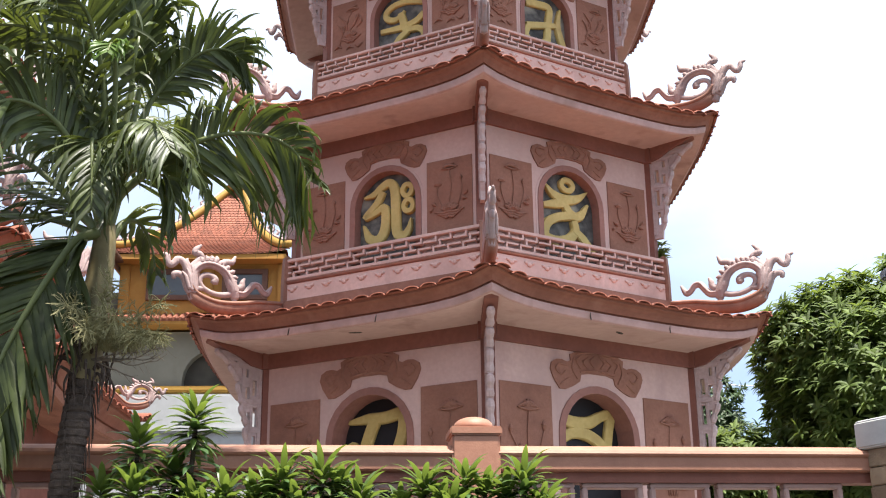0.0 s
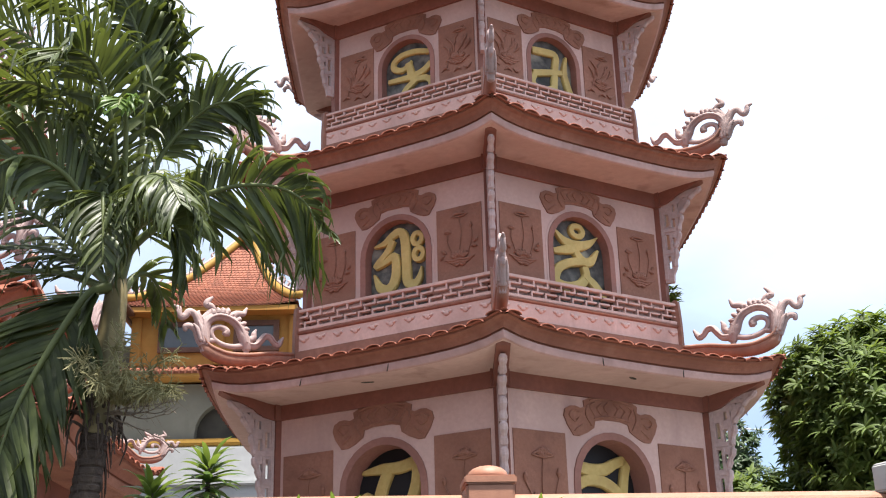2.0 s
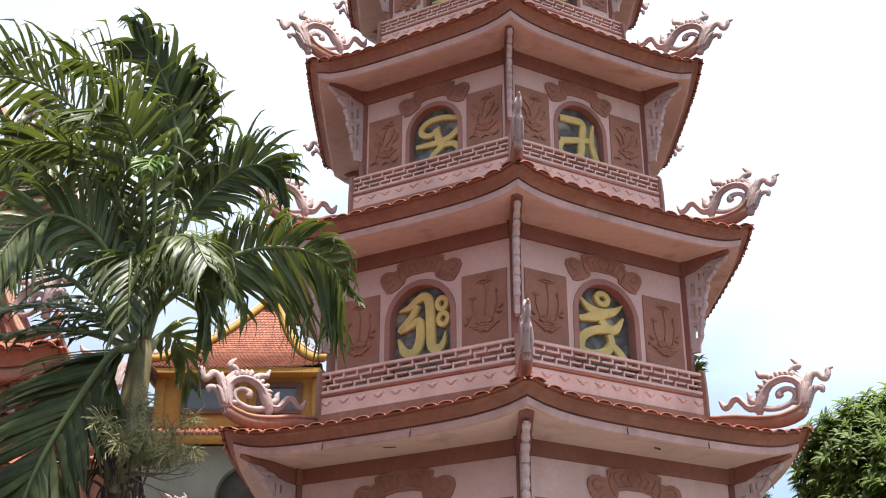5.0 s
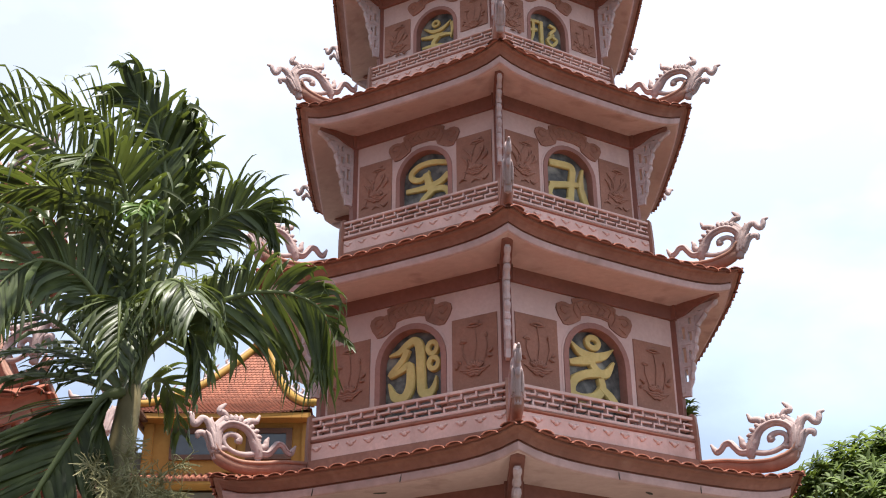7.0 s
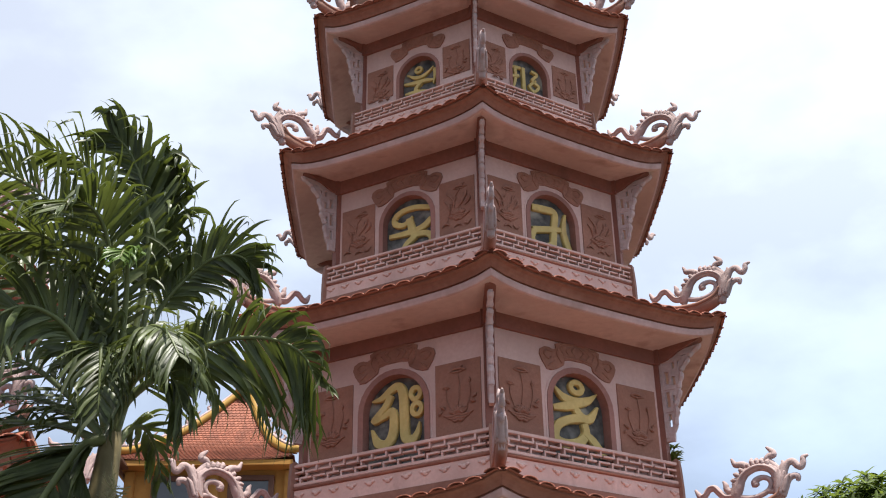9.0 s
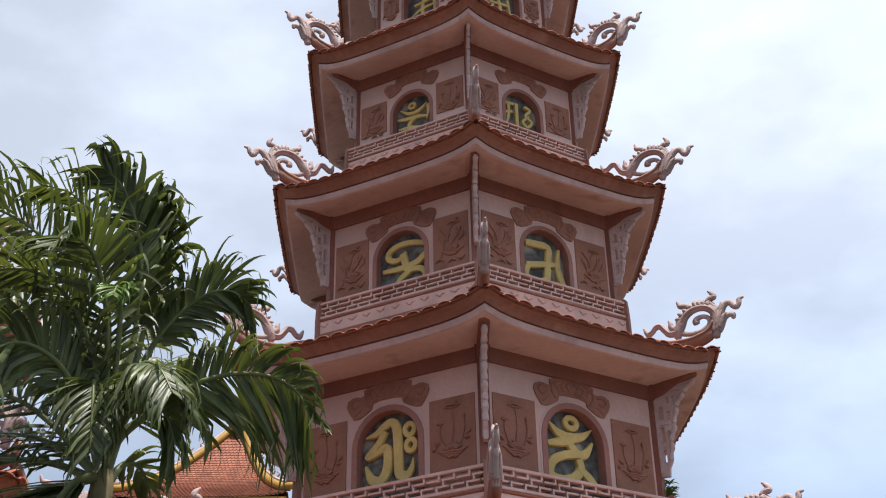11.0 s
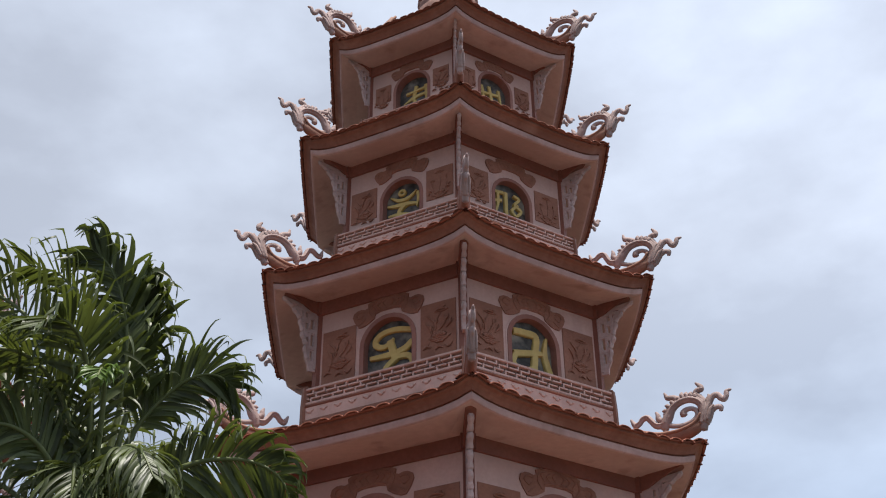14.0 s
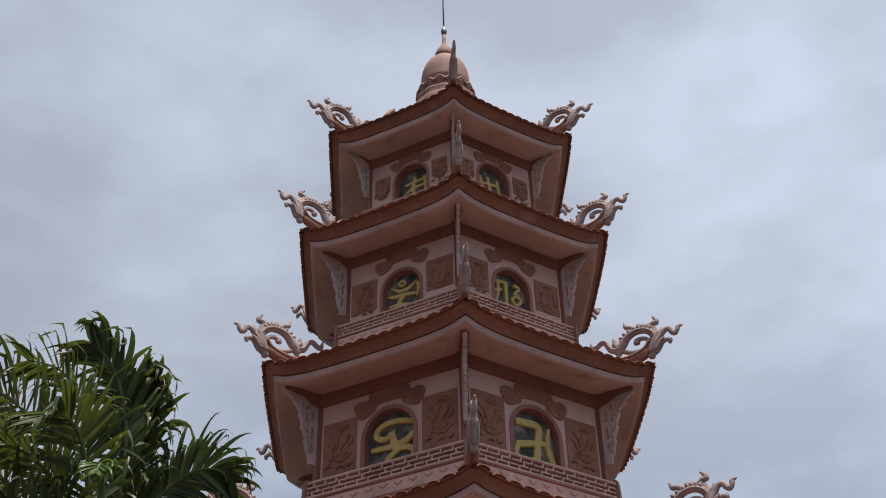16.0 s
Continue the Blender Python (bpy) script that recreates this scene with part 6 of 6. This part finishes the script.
def build_shrubs():
    rnd = random.Random(8)
    fresh = leaf_meshes(4, 0.200, 0.047, 1.6, SHRUB_LEAF, 1)
    old = leaf_meshes(4, 0.205, 0.050, 1.7, SHRUB_DARK, 2)
    # foot x, y and the rosettes: x, y, height
    plants = [
        (-1.95, 7.05, [(-1.94, 6.98, 2.84), (-1.92, 6.85, 2.55), (-2.14, 7.00, 2.54)]),
        (-1.66, 7.05, [(-1.62, 7.00, 2.98), (-1.74, 7.05, 2.66), (-1.58, 6.9, 2.46)]),
        (-1.35, 6.95, [(-1.41, 6.90, 2.51), (-1.25, 6.95, 2.49), (-1.50, 6.85, 2.42)]),
        (-1.10, 6.95, [(-1.08, 6.90, 2.60), (-1.17, 6.95, 2.53), (-1.00, 6.85, 2.44)]),
        (-0.80, 6.95, [(-0.86, 6.90, 2.61), (-0.77, 6.95, 2.54), (-0.64, 6.9, 2.48)]),
        (-0.30, 6.95, [(-0.28, 6.90, 2.54), (-0.42, 6.95, 2.42), (-0.18, 6.85, 2.42)]),
        (0.00, 6.95, [(-0.05, 6.90, 2.56), (0.06, 6.95, 2.50), (-0.12, 6.8, 2.40)]),
        (0.24, 6.95, [(0.28, 6.90, 2.57), (0.18, 6.95, 2.50), (0.38, 6.85, 2.42)]),
    ]
    for fx, fy, tops in plants:
        shrub = thing("dracaena", "leafy green dracaena shrub with spiky rosettes by the fence", "shrub", pose(fx, fy, 0), "dracaena shrubs along the fence")
        for tx, ty, tz in tops:
            bm = bmesh.new()
            top = Vector((tx - fx, ty - fy, tz))
            line = smooth_line([(0.02 * rnd.uniform(-1, 1), 0.0, 0.0), (0.3 * top.x + rnd.uniform(-0.04, 0.04), 0.3 * top.y, 0.5 * tz), (top.x * 0.9, top.y * 0.9, tz - 0.25), tuple(top)], 4)
            tube(bm, line, [0.022, 0.016, 0.012], 7)
            part("stem", bm, TRUNK, shrub, smooth=True)
            for i in range(56):
                a = i * 2.4 + rnd.uniform(-0.2, 0.2)
                el = 62 - 92 * (i / 56) ** 0.75 + rnd.uniform(-8, 8)
                hang("leaf", fresh[rnd.randrange(4)], shrub, pose(top.x, top.y, tz - 0.004 * i, 0, 0, math.degrees(a)) @ pose(0.012, 0, 0, 0, -el + 15, 0))
            for i in range(42):
                a = i * 2.4 + rnd.uniform(-0.3, 0.3)
                el = 15 - 60 * (i / 42) + rnd.uniform(-12, 12)
                hang("leaf", old[rnd.randrange(4)], shrub, pose(top.x * 0.97, top.y * 0.97, tz - 0.09 - 0.016 * i, 0, 0, math.degrees(a)) @ pose(0.012, 0, 0, 0, -el + 15, 0))


build_shrubs()


def build_tree(name, label, place, lobes, clusters, leaf_len, leaf_w, per, mat, seed, trunk_h, group=""):
    """lobes: (x, y, z, radius) of the crown's bulges about the trunk's foot."""
    rnd = random.Random(seed)
    tree = thing(name, label, "tree", pose(*place), group)
    bm = bmesh.new()
    tube(bm, smooth_line([(0, 0, 0), (0.05, 0.05, trunk_h * 0.5), (-0.05, 0, trunk_h)], 4), [0.24, 0.19, 0.15], 12)
    trunk = part("trunk", bm, TRUNK, tree, smooth=True)
    for x, y, z, r in lobes:
        bm = bmesh.new()
        top = Vector((x, y, z))
        foot = Vector((-0.05, 0, trunk_h * 0.85))
        tube(bm, smooth_line([foot, foot.lerp(top, 0.5) + Vector((0, 0, 0.2)), top], 4), [0.10, 0.06, 0.03], 8)
        for q in range(5):
            v = Vector((rnd.gauss(0, 1), rnd.gauss(0, 1), rnd.gauss(0, 0.8))).normalized() * r * 0.8
            tube(bm, smooth_line([top * 0.7 + foot * 0.3, top + v * 0.4, top + v], 3), [0.035, 0.022, 0.010], 6)
        part("limb", bm, TRUNK, trunk, smooth=True)
    bm = bmesh.new()
    total = sum(r * r for _, _, _, r in lobes)
    for x, y, z, r in lobes:
        for q in range(int(clusters * r * r / total)):
            v = Vector((rnd.gauss(0, 1), rnd.gauss(0, 1), rnd.gauss(0, 1))).normalized()
            rad = r * (rnd.uniform(0.55, 1.0) ** 0.6) * (1 + 0.16 * noise.noise(v * 3 + Vector((x, y, z))))
            c = Vector((x, y, z)) + v * rad
            axis = (v * 0.7 + Vector((0, 0, 0.6)) + Vector((rnd.uniform(-0.3, 0.3), rnd.uniform(-0.3, 0.3), 0))).normalized()
            e1 = axis.orthogonal().normalized()
            e2 = axis.cross(e1)
            for i in range(per):
                a = i * 2.4 + rnd.uniform(-0.3, 0.3)
                out = e1 * math.cos(a) + e2 * math.sin(a)
                k = i / per
                dire = out + axis * (0.9 - 1.1 * k)
                blade(bm, c - axis * (0.05 * k), dire, axis.cross(out), leaf_len * rnd.uniform(0.75, 1.15), leaf_w * rnd.uniform(0.85, 1.15), rnd.uniform(1.3, 2.6), 4, 0.35)
    part("crown", bm, mat, tree, "dense crown of drooping glossy leaf rosettes", smooth=True)
    return tree


build_tree("mango_tree", "broad mango tree with glossy drooping leaf rosettes", (7.2, 19.8, 0),
           [(-1.75, -0.6, 6.2, 0.95), (-0.95, -0.7, 6.45, 1.0), (-3.15, -0.3, 4.05, 1.0), (-2.7, -0.3, 4.05, 0.8), (-1.33, -0.4, 6.05, 1.2), (-1.55, -0.3, 5.4, 1.0), (0.2, -0.5, 6.5, 1.35), (-1.35, -0.2, 5.0, 1.15), (-0.8, -1.1, 5.2, 1.6), (1.2, -0.7, 5.2, 1.7), (1.5, 0.2, 6.9, 1.3), (-0.3, 0.8, 5.6, 1.6), (-2.7, 0.3, 3.2, 1.25), (-2.35, 0.1, 3.6, 1.15), (-0.2, -0.8, 3.8, 1.8), (2.4, -0.2, 6.0, 1.5), (1.9, -0.6, 3.8, 1.7)],
           7600, 0.225, 0.060, 12, TREE_LEAF, 4, 3.4)
build_tree("far_tree", "dark green tree standing behind the pagoda", (5.5, 30.0, 0), [(0.60, 0, 7.50, 0.72), (0.35, 0.2, 6.8, 0.95), (0.95, 0.2, 6.1, 1.0), (0, 0, 5.4, 1.6), (-0.7, 0.3, 6.3, 1.2)], 900, 0.22, 0.07, 9, DARK_LEAF, 6, 4.5)


def build_weed():
    """A seedling that has rooted behind the parapet's corner."""
    m = pose(0, 18, 0) @ face_pose(PHI, 1, 3.13) @ pose(-1.20, 0.03, 6.88)
    weed = thing("weed", "small green seedling rooted in the parapet's ledge", "weed", m)
    rnd = random.Random(12)
    bm = bmesh.new()
    lf = bmesh.new()
    for q in range(7):
        p = Vector((rnd.uniform(-0.15, 0.15), rnd.uniform(-0.04, 0.04), 0))
        top = p + Vector((rnd.uniform(-0.22, 0.22), -rnd.uniform(0.0, 0.14), rnd.uniform(0.15, 0.45)))
        tube(bm, [p, p.lerp(top, 0.5) + Vector((0.02, 0, 0)), top], [0.008, 0.006, 0.004], 5)
        for i in range(16):
            c = p.lerp(top, 0.35 + 0.65 * i / 16)
            dire = Vector((math.cos(i * 2.4), math.sin(i * 2.4), rnd.uniform(-0.2, 0.8)))
            blade(lf, c, dire, dire.cross(Vector((0, 0, 1))), rnd.uniform(0.10, 0.17), 0.05, 1.2, 3, 0.3)
    part("stem", bm, TRUNK, weed)
    part("leaves", lf, TREE_LEAF, weed, smooth=True)


build_weed()


def build_cable():
    cable = thing("overhead_cable", "thin dark overhead cable beyond the tree", "cable", pose(0, 30, 0))
    bm = bmesh.new()
    tube(bm, [Vector((4.0 + 10 * k / 16, 0, 7.87 - 0.06 * (10 * k / 16 - 2.8))) for k in range(17)], [0.012], 5)
    part("wire", bm, METAL, cable)


build_cable()
